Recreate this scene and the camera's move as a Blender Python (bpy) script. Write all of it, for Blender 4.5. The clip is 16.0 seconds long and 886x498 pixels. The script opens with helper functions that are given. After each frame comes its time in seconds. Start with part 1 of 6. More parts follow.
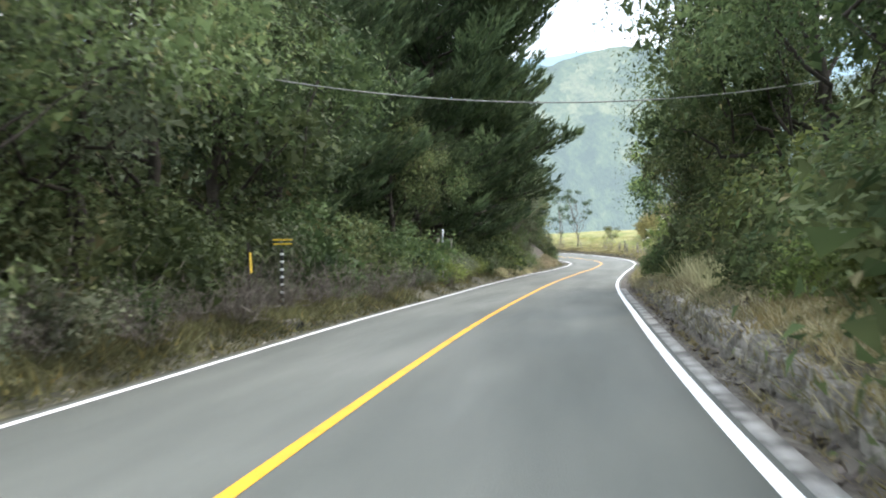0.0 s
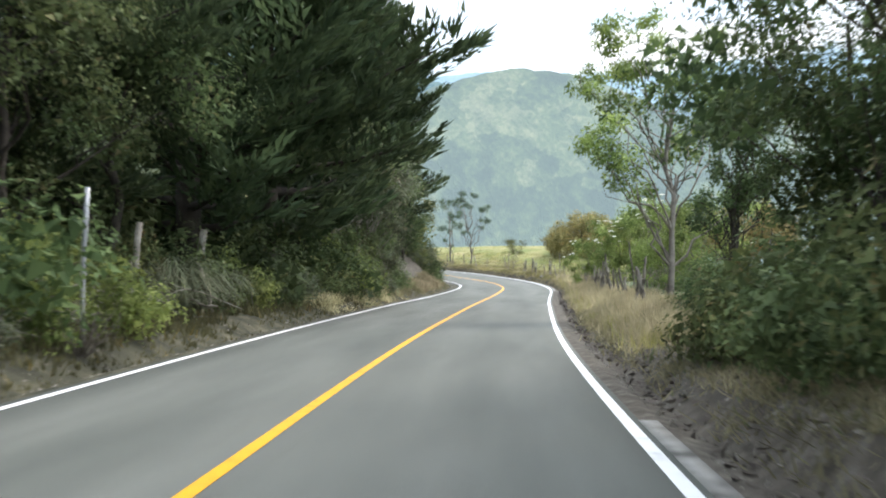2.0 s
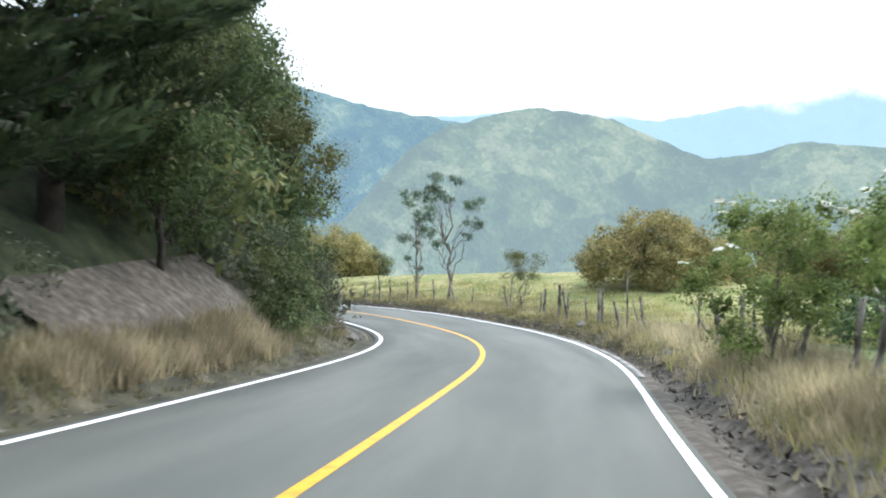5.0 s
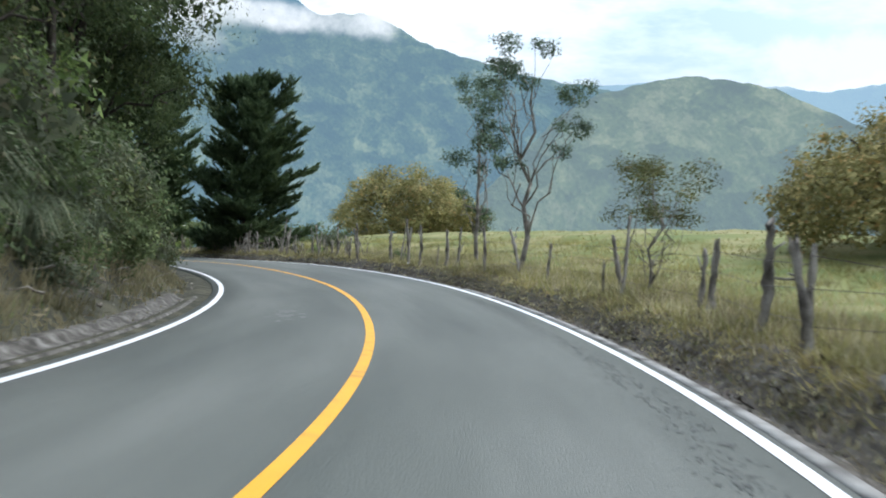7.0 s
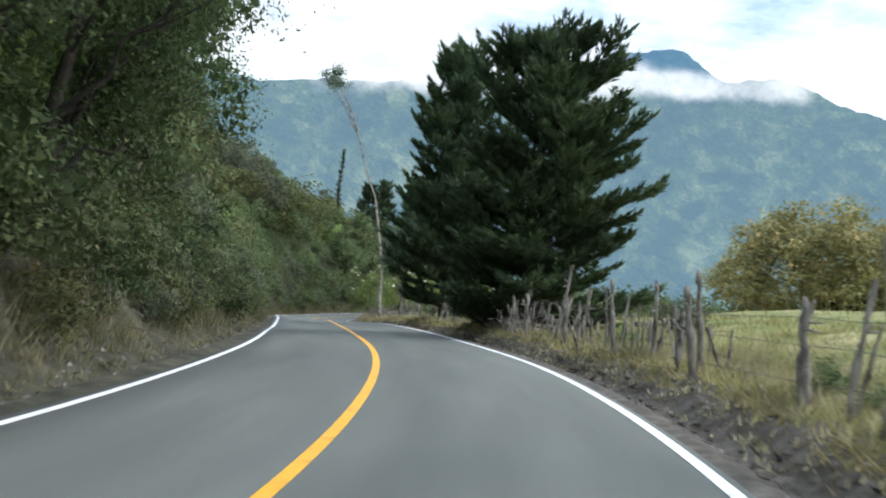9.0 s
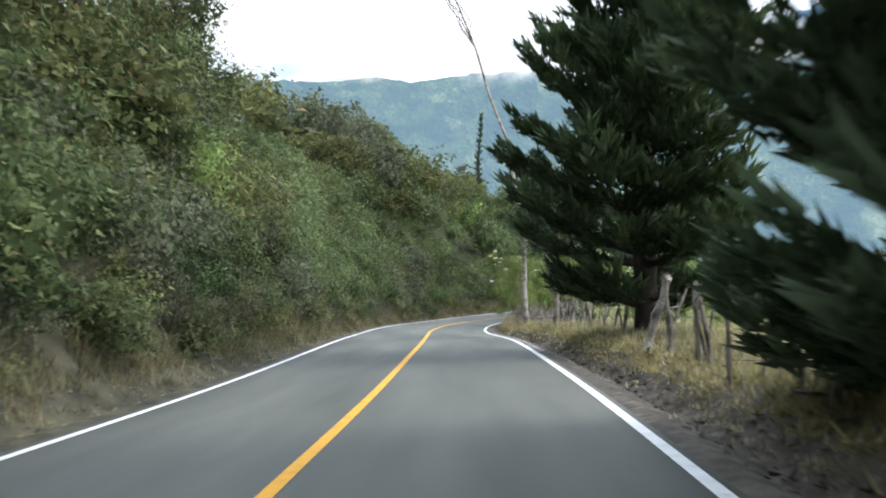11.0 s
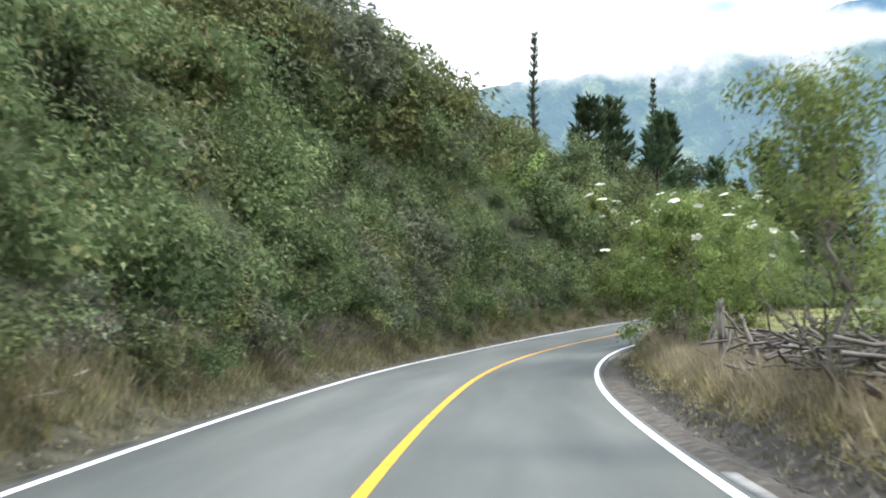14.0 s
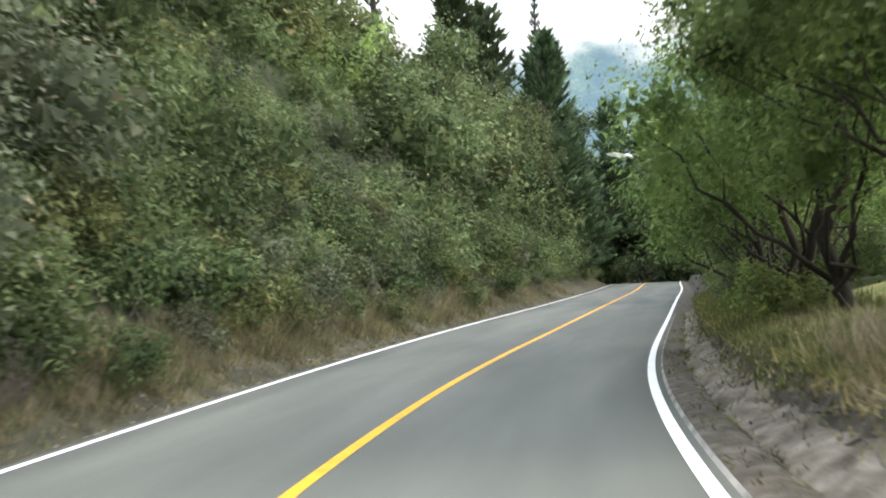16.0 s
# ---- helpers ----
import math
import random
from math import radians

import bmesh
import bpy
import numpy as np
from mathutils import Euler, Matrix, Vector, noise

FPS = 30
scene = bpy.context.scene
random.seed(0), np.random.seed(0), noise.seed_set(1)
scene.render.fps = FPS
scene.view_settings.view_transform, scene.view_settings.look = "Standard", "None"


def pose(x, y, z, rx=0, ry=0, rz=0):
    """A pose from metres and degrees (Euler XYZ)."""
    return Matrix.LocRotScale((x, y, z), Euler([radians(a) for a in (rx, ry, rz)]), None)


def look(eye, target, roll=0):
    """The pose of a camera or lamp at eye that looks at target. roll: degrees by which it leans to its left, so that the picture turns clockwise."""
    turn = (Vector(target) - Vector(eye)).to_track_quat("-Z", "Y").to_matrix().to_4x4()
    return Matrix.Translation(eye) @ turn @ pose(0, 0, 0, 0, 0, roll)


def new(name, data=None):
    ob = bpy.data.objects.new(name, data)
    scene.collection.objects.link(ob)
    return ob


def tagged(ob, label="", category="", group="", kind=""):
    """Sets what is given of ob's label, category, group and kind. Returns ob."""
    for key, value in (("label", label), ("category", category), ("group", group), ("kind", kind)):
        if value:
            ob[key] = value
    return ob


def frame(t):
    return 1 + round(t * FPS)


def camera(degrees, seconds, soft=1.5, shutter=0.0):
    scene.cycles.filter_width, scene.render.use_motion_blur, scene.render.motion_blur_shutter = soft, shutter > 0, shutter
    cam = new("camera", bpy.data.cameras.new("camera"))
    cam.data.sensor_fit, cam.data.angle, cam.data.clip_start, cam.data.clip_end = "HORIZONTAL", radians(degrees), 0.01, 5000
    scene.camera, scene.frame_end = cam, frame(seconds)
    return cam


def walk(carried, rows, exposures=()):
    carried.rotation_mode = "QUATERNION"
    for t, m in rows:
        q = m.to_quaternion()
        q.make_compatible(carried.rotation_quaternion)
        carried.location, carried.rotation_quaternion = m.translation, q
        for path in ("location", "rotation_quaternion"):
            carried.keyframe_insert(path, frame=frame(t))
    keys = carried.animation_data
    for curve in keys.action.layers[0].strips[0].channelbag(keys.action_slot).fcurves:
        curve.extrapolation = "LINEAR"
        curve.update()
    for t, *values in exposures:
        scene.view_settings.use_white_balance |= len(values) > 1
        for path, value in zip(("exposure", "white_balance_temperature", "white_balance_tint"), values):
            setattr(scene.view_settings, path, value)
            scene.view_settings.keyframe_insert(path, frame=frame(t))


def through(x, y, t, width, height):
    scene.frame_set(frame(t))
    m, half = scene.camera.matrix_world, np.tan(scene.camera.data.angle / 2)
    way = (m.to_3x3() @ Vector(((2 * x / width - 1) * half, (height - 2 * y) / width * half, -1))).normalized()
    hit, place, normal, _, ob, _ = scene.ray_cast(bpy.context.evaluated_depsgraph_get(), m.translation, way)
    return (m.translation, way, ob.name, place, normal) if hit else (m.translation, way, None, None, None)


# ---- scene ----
cam = camera(49.86, 16.0, soft=1.9, shutter=0.22)
# seconds, place, then yaw, pitch and roll in degrees
ROWS = [
    (0.0, 0.28, 0.00, 1.366, 0.78, 0.21, 2.41),
    (0.5, 0.84, 6.51, 1.284, -1.66, 1.34, 1.94),
    (1.0, 1.69, 13.69, 1.242, -3.98, 0.63, 0.89),
    (1.5, 2.75, 21.01, 1.249, -5.24, 1.67, 0.15),
    (2.0, 3.86, 28.14, 1.165, -5.60, 1.02, 0.22),
    (2.5, 5.05, 35.32, 1.068, -5.64, 3.55, -0.02),
    (3.0, 6.24, 42.65, 1.029, -5.49, 2.32, 0.82),
    (3.5, 7.54, 49.78, 0.959, -5.19, 2.03, 0.77),
    (4.0, 8.93, 56.97, 0.911, -5.19, 3.19, -0.34),
    (4.5, 10.33, 64.05, 0.878, -5.06, 3.28, -0.56),
    (5.0, 11.67, 70.97, 0.827, -4.71, 3.49, -0.86),
    (5.5, 13.00, 77.73, 0.778, -3.97, 3.74, -1.20),
    (6.0, 14.37, 84.36, 0.802, -2.65, 3.96, -1.56),
    (6.5, 15.72, 90.96, 0.896, -0.58, 4.04, -1.92),
    (7.0, 16.45, 97.64, 0.973, 3.97, 1.37, -3.22),
    (7.5, 16.60, 104.55, 1.202, 9.43, 2.88, -4.16),
    (8.0, 16.14, 111.40, 1.395, 16.49, 4.21, -4.27),
    (8.5, 14.78, 118.45, 1.665, 22.05, 2.68, -4.46),
    (9.0, 12.98, 124.58, 1.904, 27.64, 3.67, -6.24),
    (9.5, 10.33, 130.79, 2.087, 33.08, 3.81, -4.46),
    (10.0, 7.02, 137.12, 2.243, 34.51, 3.27, -3.42),
    (10.5, 3.34, 143.10, 2.292, 36.18, 3.03, -2.90),
    (11.0, -0.70, 149.00, 2.267, 37.68, 2.48, -2.27),
    (11.5, -4.87, 154.79, 2.225, 38.94, 1.82, -1.65),
    (12.0, -9.00, 160.49, 2.154, 39.87, 1.26, -1.17),
    (12.5, -13.09, 165.95, 2.074, 40.38, 1.03, -0.96),
    (13.0, -17.19, 171.22, 2.004, 40.59, 2.37, -1.19),
    (13.5, -21.29, 176.51, 1.842, 41.44, 3.12, -0.76),
    (14.0, -25.51, 181.98, 1.688, 40.76, 3.26, -0.06),
    (14.5, -29.88, 187.89, 1.523, 38.49, 3.48, 0.56),
    (15.0, -34.08, 193.89, 1.337, 36.06, 3.04, 2.50),
    (15.5, -38.01, 199.73, 1.145, 34.83, 2.82, 2.34),
    (16.0, -41.74, 206.18, 1.225, 32.39, 2.58, 1.97),
]
walk(cam, [(t, pose(x, y, z, 90 + pitch, roll, yaw)) for t, x, y, z, yaw, pitch, roll in ROWS],
     exposures=[(0.0, 1.06, 6700, 11), (1.0, 0.90, 6700, 11), (1.5, 0.82, 6700, 11), (3.0, 0.74, 6500, 10), (4.0, 0.80, 6450, 10), (6.5, 0.27, 6250, 9), (7.0, 0.12, 6250, 9), (8.0, 0.18, 6250, 9), (9.5, 0.24, 6300, 9),
                (10.0, 0.28, 6400, 10), (12.5, 0.82, 6500, 12), (14.0, 0.80, 6500, 12), (15.0, 0.68, 6500, 11), (15.5, 0.66, 6600, 11), (16.0, 0.92, 6900, 11)])


# ---- sky and sun ----
SUN_UP, SUN_ROUND = 50.0, 60.0
world = bpy.data.worlds.new("sky")
scene.world = world
world.use_nodes = True
wn, wl = world.node_tree.nodes, world.node_tree.links
wn.clear()
sky = wn.new("ShaderNodeTexSky")
sky.sky_type, sky.sun_disc = "NISHITA", False
sky.sun_elevation, sky.sun_rotation = radians(SUN_UP), radians(SUN_ROUND)
sky.air_density, sky.dust_density = 1.2, 2.0
sky_level = wn.new("ShaderNodeVectorMath")
sky_level.operation = "SCALE"
sky_level.inputs["Scale"].default_value = 0.10
wl.new(sky.outputs[0], sky_level.inputs[0])
coord = wn.new("ShaderNodeTexCoord")
stretch = wn.new("ShaderNodeMapping")
stretch.inputs["Scale"].default_value = (1.6, 1.6, 5.0)
wl.new(coord.outputs["Generated"], stretch.inputs[0])
puffs = wn.new("ShaderNodeTexNoise")
puffs.inputs["Scale"].default_value, puffs.inputs["Detail"].default_value = 2.2, 8.0
puffs.inputs["Roughness"].default_value = 0.60
wl.new(stretch.outputs[0], puffs.inputs["Vector"])
cover = wn.new("ShaderNodeValToRGB")
cover.color_ramp.elements[0].position, cover.color_ramp.elements[1].position = 0.40, 0.60
wl.new(puffs.outputs["Fac"], cover.inputs[0])
cloudy = wn.new("ShaderNodeMix")
cloudy.data_type = "RGBA"
cloudy.inputs["B"].default_value = (0.67, 0.73, 0.775, 1)
wl.new(cover.outputs[0], cloudy.inputs["Factor"])
wl.new(sky_level.outputs[0], cloudy.inputs["A"])
back = wn.new("ShaderNodeBackground")
back.inputs["Strength"].default_value = 1.0
# an overcast sky is brightest overhead
height = wn.new("ShaderNodeSeparateXYZ")
wl.new(coord.outputs["Generated"], height.inputs[0])
overhead = wn.new("ShaderNodeMapRange")
overhead.inputs["To Min"].default_value, overhead.inputs["To Max"].default_value = 0.90, 4.1
wl.new(height.outputs["Z"], overhead.inputs["Value"])
wl.new(overhead.outputs[0], back.inputs["Strength"])
wl.new(cloudy.outputs["Result"], back.inputs["Color"])
wout = wn.new("ShaderNodeOutputWorld")
wl.new(back.outputs[0], wout.inputs["Surface"])

sun = new("sun", bpy.data.lights.new("sun", "SUN"))
sun.data.energy, sun.data.angle, sun.data.color = 1.5, radians(18), (1.0, 0.97, 0.91)
sun.matrix_world = look((0, 0, 0), (-math.sin(radians(SUN_ROUND)) * math.cos(radians(SUN_UP)),
                                    -math.cos(radians(SUN_ROUND)) * math.cos(radians(SUN_UP)), -math.sin(radians(SUN_UP))))


# ---- materials ----
def material(name, stops, scale=3.0, rough=0.8, bump=0.0, bump_scale=40.0, fine=0.0, detail=6.0, spread=0.0, coords="Object", metal=0.0, stretch_=None):
    """Colour from a ramp over two noises; spread varies it from object to object."""
    m = bpy.data.materials.new(name)
    m.use_nodes = True
    n, l = m.node_tree.nodes, m.node_tree.links
    b = n["Principled BSDF"]
    b.inputs["Roughness"].default_value, b.inputs["Metallic"].default_value = rough, metal
    b.inputs["Specular IOR Level"].default_value = 0.5 if rough < 0.7 else 0.3
    c = n.new("ShaderNodeTexCoord")
    t = n.new("ShaderNodeTexNoise")
    t.inputs["Scale"].default_value, t.inputs["Detail"].default_value = scale, detail
    if stretch_:
        mp = n.new("ShaderNodeMapping")
        mp.inputs["Scale"].default_value = stretch_
        l.new(c.outputs[coords], mp.inputs[0])
        l.new(mp.outputs[0], t.inputs["Vector"])
    else:
        l.new(c.outputs[coords], t.inputs["Vector"])
    r = n.new("ShaderNodeValToRGB")
    e = r.color_ramp.elements
    while len(e) < len(stops):
        e.new(0.5)
    for k, (at_, col) in enumerate(stops):
        e[k].position, e[k].color = at_, (*col, 1)
    l.new(t.outputs["Fac"], r.inputs[0])
    colour = r.outputs[0]
    t2 = n.new("ShaderNodeTexNoise")
    t2.inputs["Scale"].default_value, t2.inputs["Detail"].default_value = bump_scale, 4.0
    l.new(c.outputs[coords], t2.inputs["Vector"])
    if fine or spread:
        h = n.new("ShaderNodeHueSaturation")
        l.new(colour, h.inputs["Color"])
        val = n.new("ShaderNodeMath")
        val.operation = "MULTIPLY_ADD"
        val.inputs[1].default_value, val.inputs[2].default_value = fine, 1 - fine / 2
        l.new(t2.outputs["Fac"], val.inputs[0])
        out = val.outputs[0]
        if spread:
            o = n.new("ShaderNodeObjectInfo")
            v2 = n.new("ShaderNodeMath")
            v2.operation = "MULTIPLY_ADD"
            v2.inputs[1].default_value = spread
            l.new(o.outputs["Random"], v2.inputs[0])
            l.new(out, v2.inputs[2])
            out = v2.outputs[0]
        l.new(out, h.inputs["Value"])
        colour = h.outputs[0]
    l.new(colour, b.inputs["Base Color"])
    if bump:
        bp = n.new("ShaderNodeBump")
        bp.inputs["Strength"].default_value, bp.inputs["Distance"].default_value = bump, 0.02
        l.new(t2.outputs["Fac"], bp.inputs["Height"])
        l.new(bp.outputs[0], b.inputs["Normal"])
    return m


def leaf_material(name, dark, mid, bright, through=0.3, rough=0.62, dead=None):
    """Leaves: each leaf its own tone, each plant its own cast, some light let through."""
    m = bpy.data.materials.new(name)
    m.use_nodes = True
    n, l = m.node_tree.nodes, m.node_tree.links
    b = n["Principled BSDF"]
    b.inputs["Roughness"].default_value = rough
    b.inputs["Specular IOR Level"].default_value = 0.10
    g = n.new("ShaderNodeNewGeometry")
    r = n.new("ShaderNodeValToRGB")
    e = r.color_ramp.elements
    dark = tuple(0.38 * a + 0.62 * c for a, c in zip(dark, mid))
    bright = tuple(0.42 * a + 0.58 * c for a, c in zip(bright, mid))
    cols = [(0.0, dark), (0.55, mid), (0.92, bright)] + ([(0.97, dead)] if dead else [])
    while len(e) < len(cols):
        e.new(0.5)
    for k, (at_, col) in enumerate(cols):
        e[k].position, e[k].color = at_, (*col, 1)
    l.new(g.outputs["Random Per Island"], r.inputs[0])
    o = n.new("ShaderNodeObjectInfo")
    c = n.new("ShaderNodeTexCoord")
    t = n.new("ShaderNodeTexNoise")
    t.inputs["Scale"].default_value, t.inputs["Detail"].default_value = 1.5, 3.0
    l.new(c.outputs["Object"], t.inputs["Vector"])

    def ranged(socket, a0, a1, b0, b1):
        q = n.new("ShaderNodeMapRange")
        for key_, value in (("From Min", a0), ("From Max", a1), ("To Min", b0), ("To Max", b1)):
            q.inputs[key_].default_value = value
        l.new(socket, q.inputs["Value"])
        return q.outputs[0]
    h = n.new("ShaderNodeHueSaturation")
    tone = n.new("ShaderNodeMath")
    tone.operation = "MULTIPLY"
    l.new(ranged(t.outputs["Fac"], 0.33, 0.67, 0.66, 1.36), tone.inputs[0])
    l.new(ranged(o.outputs["Random"], 0, 1, 0.74, 1.28), tone.inputs[1])
    drift = n.new("ShaderNodeTexNoise")
    drift.inputs["Scale"].default_value, drift.inputs["Detail"].default_value = 0.38, 2.0
    l.new(c.outputs["Object"], drift.inputs["Vector"])
    tone2 = n.new("ShaderNodeMath")
    tone2.operation = "MULTIPLY"
    l.new(tone.outputs[0], tone2.inputs[0])
    l.new(ranged(drift.outputs["Fac"], 0.36, 0.64, 0.70, 1.24), tone2.inputs[1])
    l.new(tone2.outputs[0], h.inputs["Value"])
    hue = n.new("ShaderNodeMath")
    l.new(ranged(o.outputs["Random"], 0, 1, 0.478, 0.512), hue.inputs[0])
    l.new(ranged(t.outputs["Fac"], 0.33, 0.67, 0.012, -0.012), hue.inputs[1])
    l.new(hue.outputs[0], h.inputs["Hue"])
    l.new(r.outputs[0], h.inputs["Color"])
    l.new(h.outputs[0], b.inputs["Base Color"])
    tr = n.new("ShaderNodeBsdfTranslucent")
    l.new(h.outputs[0], tr.inputs["Color"])
    mx = n.new("ShaderNodeMixShader")
    mx.inputs[0].default_value = through
    l.new(b.outputs[0], mx.inputs[1])
    l.new(tr.outputs[0], mx.inputs[2])
    l.new(mx.outputs[0], n["Material Output"].inputs["Surface"])
    return m


M_ASPHALT = material("asphalt", [(0.30, (0.076, 0.084, 0.075)), (0.42, (0.094, 0.102, 0.091)), (0.54, (0.110, 0.118, 0.105)), (0.70, (0.138, 0.146, 0.131))], 1.0, 0.84, 0.6, 60.0, 0.45, 10.0, coords="UV", stretch_=(0.10, 0.75, 1))
M_PIT = material("broken_asphalt", [(0.35, (0.070, 0.074, 0.069)), (0.65, (0.095, 0.100, 0.093))], 8.0, 0.9)
M_DUST = material("dried_dust", [(0.35, (0.120, 0.126, 0.118)), (0.65, (0.150, 0.153, 0.144))], 6.0, 0.92)
M_WHITE = material("white_line_paint", [(0.25, (0.50, 0.51, 0.51)), (0.42, (0.70, 0.71, 0.71)), (0.7, (0.77, 0.78, 0.78))], 5.0, 0.6, 0.3, 90.0, 0.15)
M_YELLOW = material("yellow_line_paint", [(0.25, (0.46, 0.21, 0.010)), (0.45, (0.68, 0.325, 0.004)), (0.7, (0.73, 0.355, 0.005))], 4.0, 0.6, 0.3, 90.0, 0.15)
M_DIRT = material("roadside_dirt", [(0.30, (0.044, 0.038, 0.030)), (0.47, (0.070, 0.061, 0.049)), (0.58, (0.098, 0.087, 0.071)), (0.76, (0.16, 0.147, 0.125))], 4.5, 0.95, 0.35, 60.0, 0.9, 12.0)
M_CONCRETE = material("gutter_concrete", [(0.36, (0.042, 0.038, 0.032)), (0.48, (0.085, 0.078, 0.067)), (0.58, (0.128, 0.120, 0.107)), (0.72, (0.22, 0.212, 0.195))], 5.0, 0.92, 0.45, 55.0, 0.8, 12.0)
M_KERB = material("pale_concrete", [(0.36, (0.10, 0.096, 0.088)), (0.46, (0.20, 0.195, 0.182)), (0.58, (0.27, 0.265, 0.25)), (0.72, (0.33, 0.325, 0.31))], 2.0, 0.9, 0.4, 60.0, 0.5, 12.0)
M_ROCK = material("rock", [(0.3, (0.075, 0.068, 0.056)), (0.5, (0.175, 0.162, 0.138)), (0.72, (0.30, 0.28, 0.25))], 2.5, 0.92, 1.0, 14.0, 0.5, spread=0.3)
M_CLAY = material("pale_clay", [(0.3, (0.085, 0.072, 0.056)), (0.48, (0.155, 0.135, 0.108)), (0.62, (0.225, 0.20, 0.165)), (0.78, (0.30, 0.275, 0.235))], 3.0, 0.95, 1.0, 16.0, 0.6, 10.0)
M_GROUND = material("wooded_ground", [(0.3, (0.035, 0.050, 0.020)), (0.5, (0.068, 0.090, 0.034)), (0.72, (0.115, 0.135, 0.054))], 0.11, 0.95, 1.0, 7.0, 0.7)
M_MEADOW = material("meadow_turf", [(0.3, (0.090, 0.125, 0.034)), (0.45, (0.150, 0.165, 0.050)), (0.57, (0.205, 0.195, 0.078)), (0.74, (0.31, 0.27, 0.14))], 0.5, 0.95, 1.0, 9.0, 0.7)
M_LITTER = material("bank_litter", [(0.3, (0.020, 0.021, 0.013)), (0.5, (0.047, 0.046, 0.029)), (0.72, (0.10, 0.092, 0.060))], 1.6, 0.95, 1.0, 14.0, 0.7)
M_UNDER = material("hillside_undergrowth", [(0.3, (0.018, 0.025, 0.011)), (0.5, (0.040, 0.052, 0.024)), (0.72, (0.075, 0.085, 0.042))], 1.6, 0.95, 1.0, 14.0, 0.7)
M_BARK = material("grey_bark", [(0.3, (0.08, 0.07, 0.058)), (0.55, (0.19, 0.17, 0.145)), (0.75, (0.33, 0.31, 0.275))], 3.0, 0.9, 0.8, 30.0, 0.5, spread=0.25)
M_BARK_DARK = material("dark_bark", [(0.3, (0.02, 0.017, 0.014)), (0.6, (0.055, 0.045, 0.036)), (0.8, (0.10, 0.085, 0.07))], 3.0, 0.92, 0.8, 30.0, 0.5)
M_BARK_TAN = material("tan_bark", [(0.34, (0.085, 0.072, 0.056)), (0.46, (0.19, 0.168, 0.138)), (0.56, (0.27, 0.245, 0.21)), (0.72, (0.38, 0.36, 0.32))], 3.0, 0.85, 0.5, 22.0, 0.4)
M_POST = material("weathered_post_wood", [(0.34, (0.060, 0.052, 0.043)), (0.48, (0.17, 0.152, 0.128)), (0.60, (0.27, 0.25, 0.215)), (0.74, (0.42, 0.40, 0.36))], 5.0, 0.92, 1.0, 34.0, 0.7, 10.0, spread=0.35, stretch_=(1, 1, 0.45))
M_TWIG = material("grey_twigs", [(0.35, (0.07, 0.06, 0.05)), (0.65, (0.17, 0.15, 0.13))], 4.0, 0.9, spread=0.3)
M_WIRE = material("rusty_wire", [(0.4, (0.05, 0.04, 0.035)), (0.6, (0.10, 0.08, 0.07))], 8.0, 0.6, metal=0.5)
M_CABLE = material("pale_cable", [(0.4, (0.16, 0.16, 0.155)), (0.6, (0.22, 0.22, 0.21))], 8.0, 0.6)
M_SIGN = material("yellow_sign_paint", [(0.4, (0.52, 0.36, 0.015)), (0.6, (0.66, 0.46, 0.02))], 3.0, 0.5)
M_BLACK = material("black_paint", [(0.4, (0.012, 0.012, 0.012)), (0.6, (0.03, 0.03, 0.03))], 6.0, 0.6)
M_GALV = material("galvanised_steel", [(0.4, (0.30, 0.31, 0.32)), (0.6, (0.42, 0.43, 0.44))], 6.0, 0.5, metal=0.4)

L_SHRUB = leaf_material("shrub_leaves", (0.042, 0.060, 0.026), (0.108, 0.142, 0.062), (0.205, 0.250, 0.108), 0.38, dead=(0.19, 0.18, 0.085))
L_GREY = leaf_material("grey_green_leaves", (0.060, 0.072, 0.046), (0.120, 0.142, 0.088), (0.195, 0.220, 0.140), 0.35, dead=(0.20, 0.185, 0.12))
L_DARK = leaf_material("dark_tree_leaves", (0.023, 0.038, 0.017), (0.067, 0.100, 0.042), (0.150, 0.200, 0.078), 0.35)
L_BRIGHT = leaf_material("bright_green_leaves", (0.070, 0.108, 0.028), (0.190, 0.250, 0.080), (0.330, 0.400, 0.150), 0.5)
L_ELDER = leaf_material("elder_leaves", (0.064, 0.096, 0.032), (0.150, 0.205, 0.070), (0.270, 0.335, 0.130), 0.5)
L_CYPRESS = leaf_material("cypress_sprays", (0.030, 0.048, 0.028), (0.068, 0.103, 0.052), (0.130, 0.182, 0.085), 0.3)
L_RUST = leaf_material("rust_and_green_leaves", (0.090, 0.100, 0.038), (0.225, 0.205, 0.086), (0.390, 0.310, 0.140), 0.35, dead=(0.40, 0.26, 0.11))
L_OLIVE = leaf_material("olive_leaves", (0.045, 0.058, 0.024), (0.112, 0.128, 0.050), (0.195, 0.205, 0.084), 0.35, dead=(0.21, 0.17, 0.08))
L_EUC = leaf_material("blue_green_leaves", (0.033, 0.051, 0.033), (0.083, 0.120, 0.075), (0.165, 0.217, 0.135))
L_FLOWER = leaf_material("cream_flowers", (0.62, 0.62, 0.50), (0.74, 0.74, 0.64), (0.80, 0.80, 0.72), 0.2)
L_DRY = leaf_material("dry_grass_blades", (0.20, 0.185, 0.100), (0.42, 0.385, 0.23), (0.60, 0.55, 0.37), 0.5, 0.7)
L_STRAW = leaf_material("dull_straw_blades", (0.085, 0.078, 0.044), (0.185, 0.165, 0.098), (0.33, 0.295, 0.185), 0.45, 0.7, dead=(0.12, 0.15, 0.06))
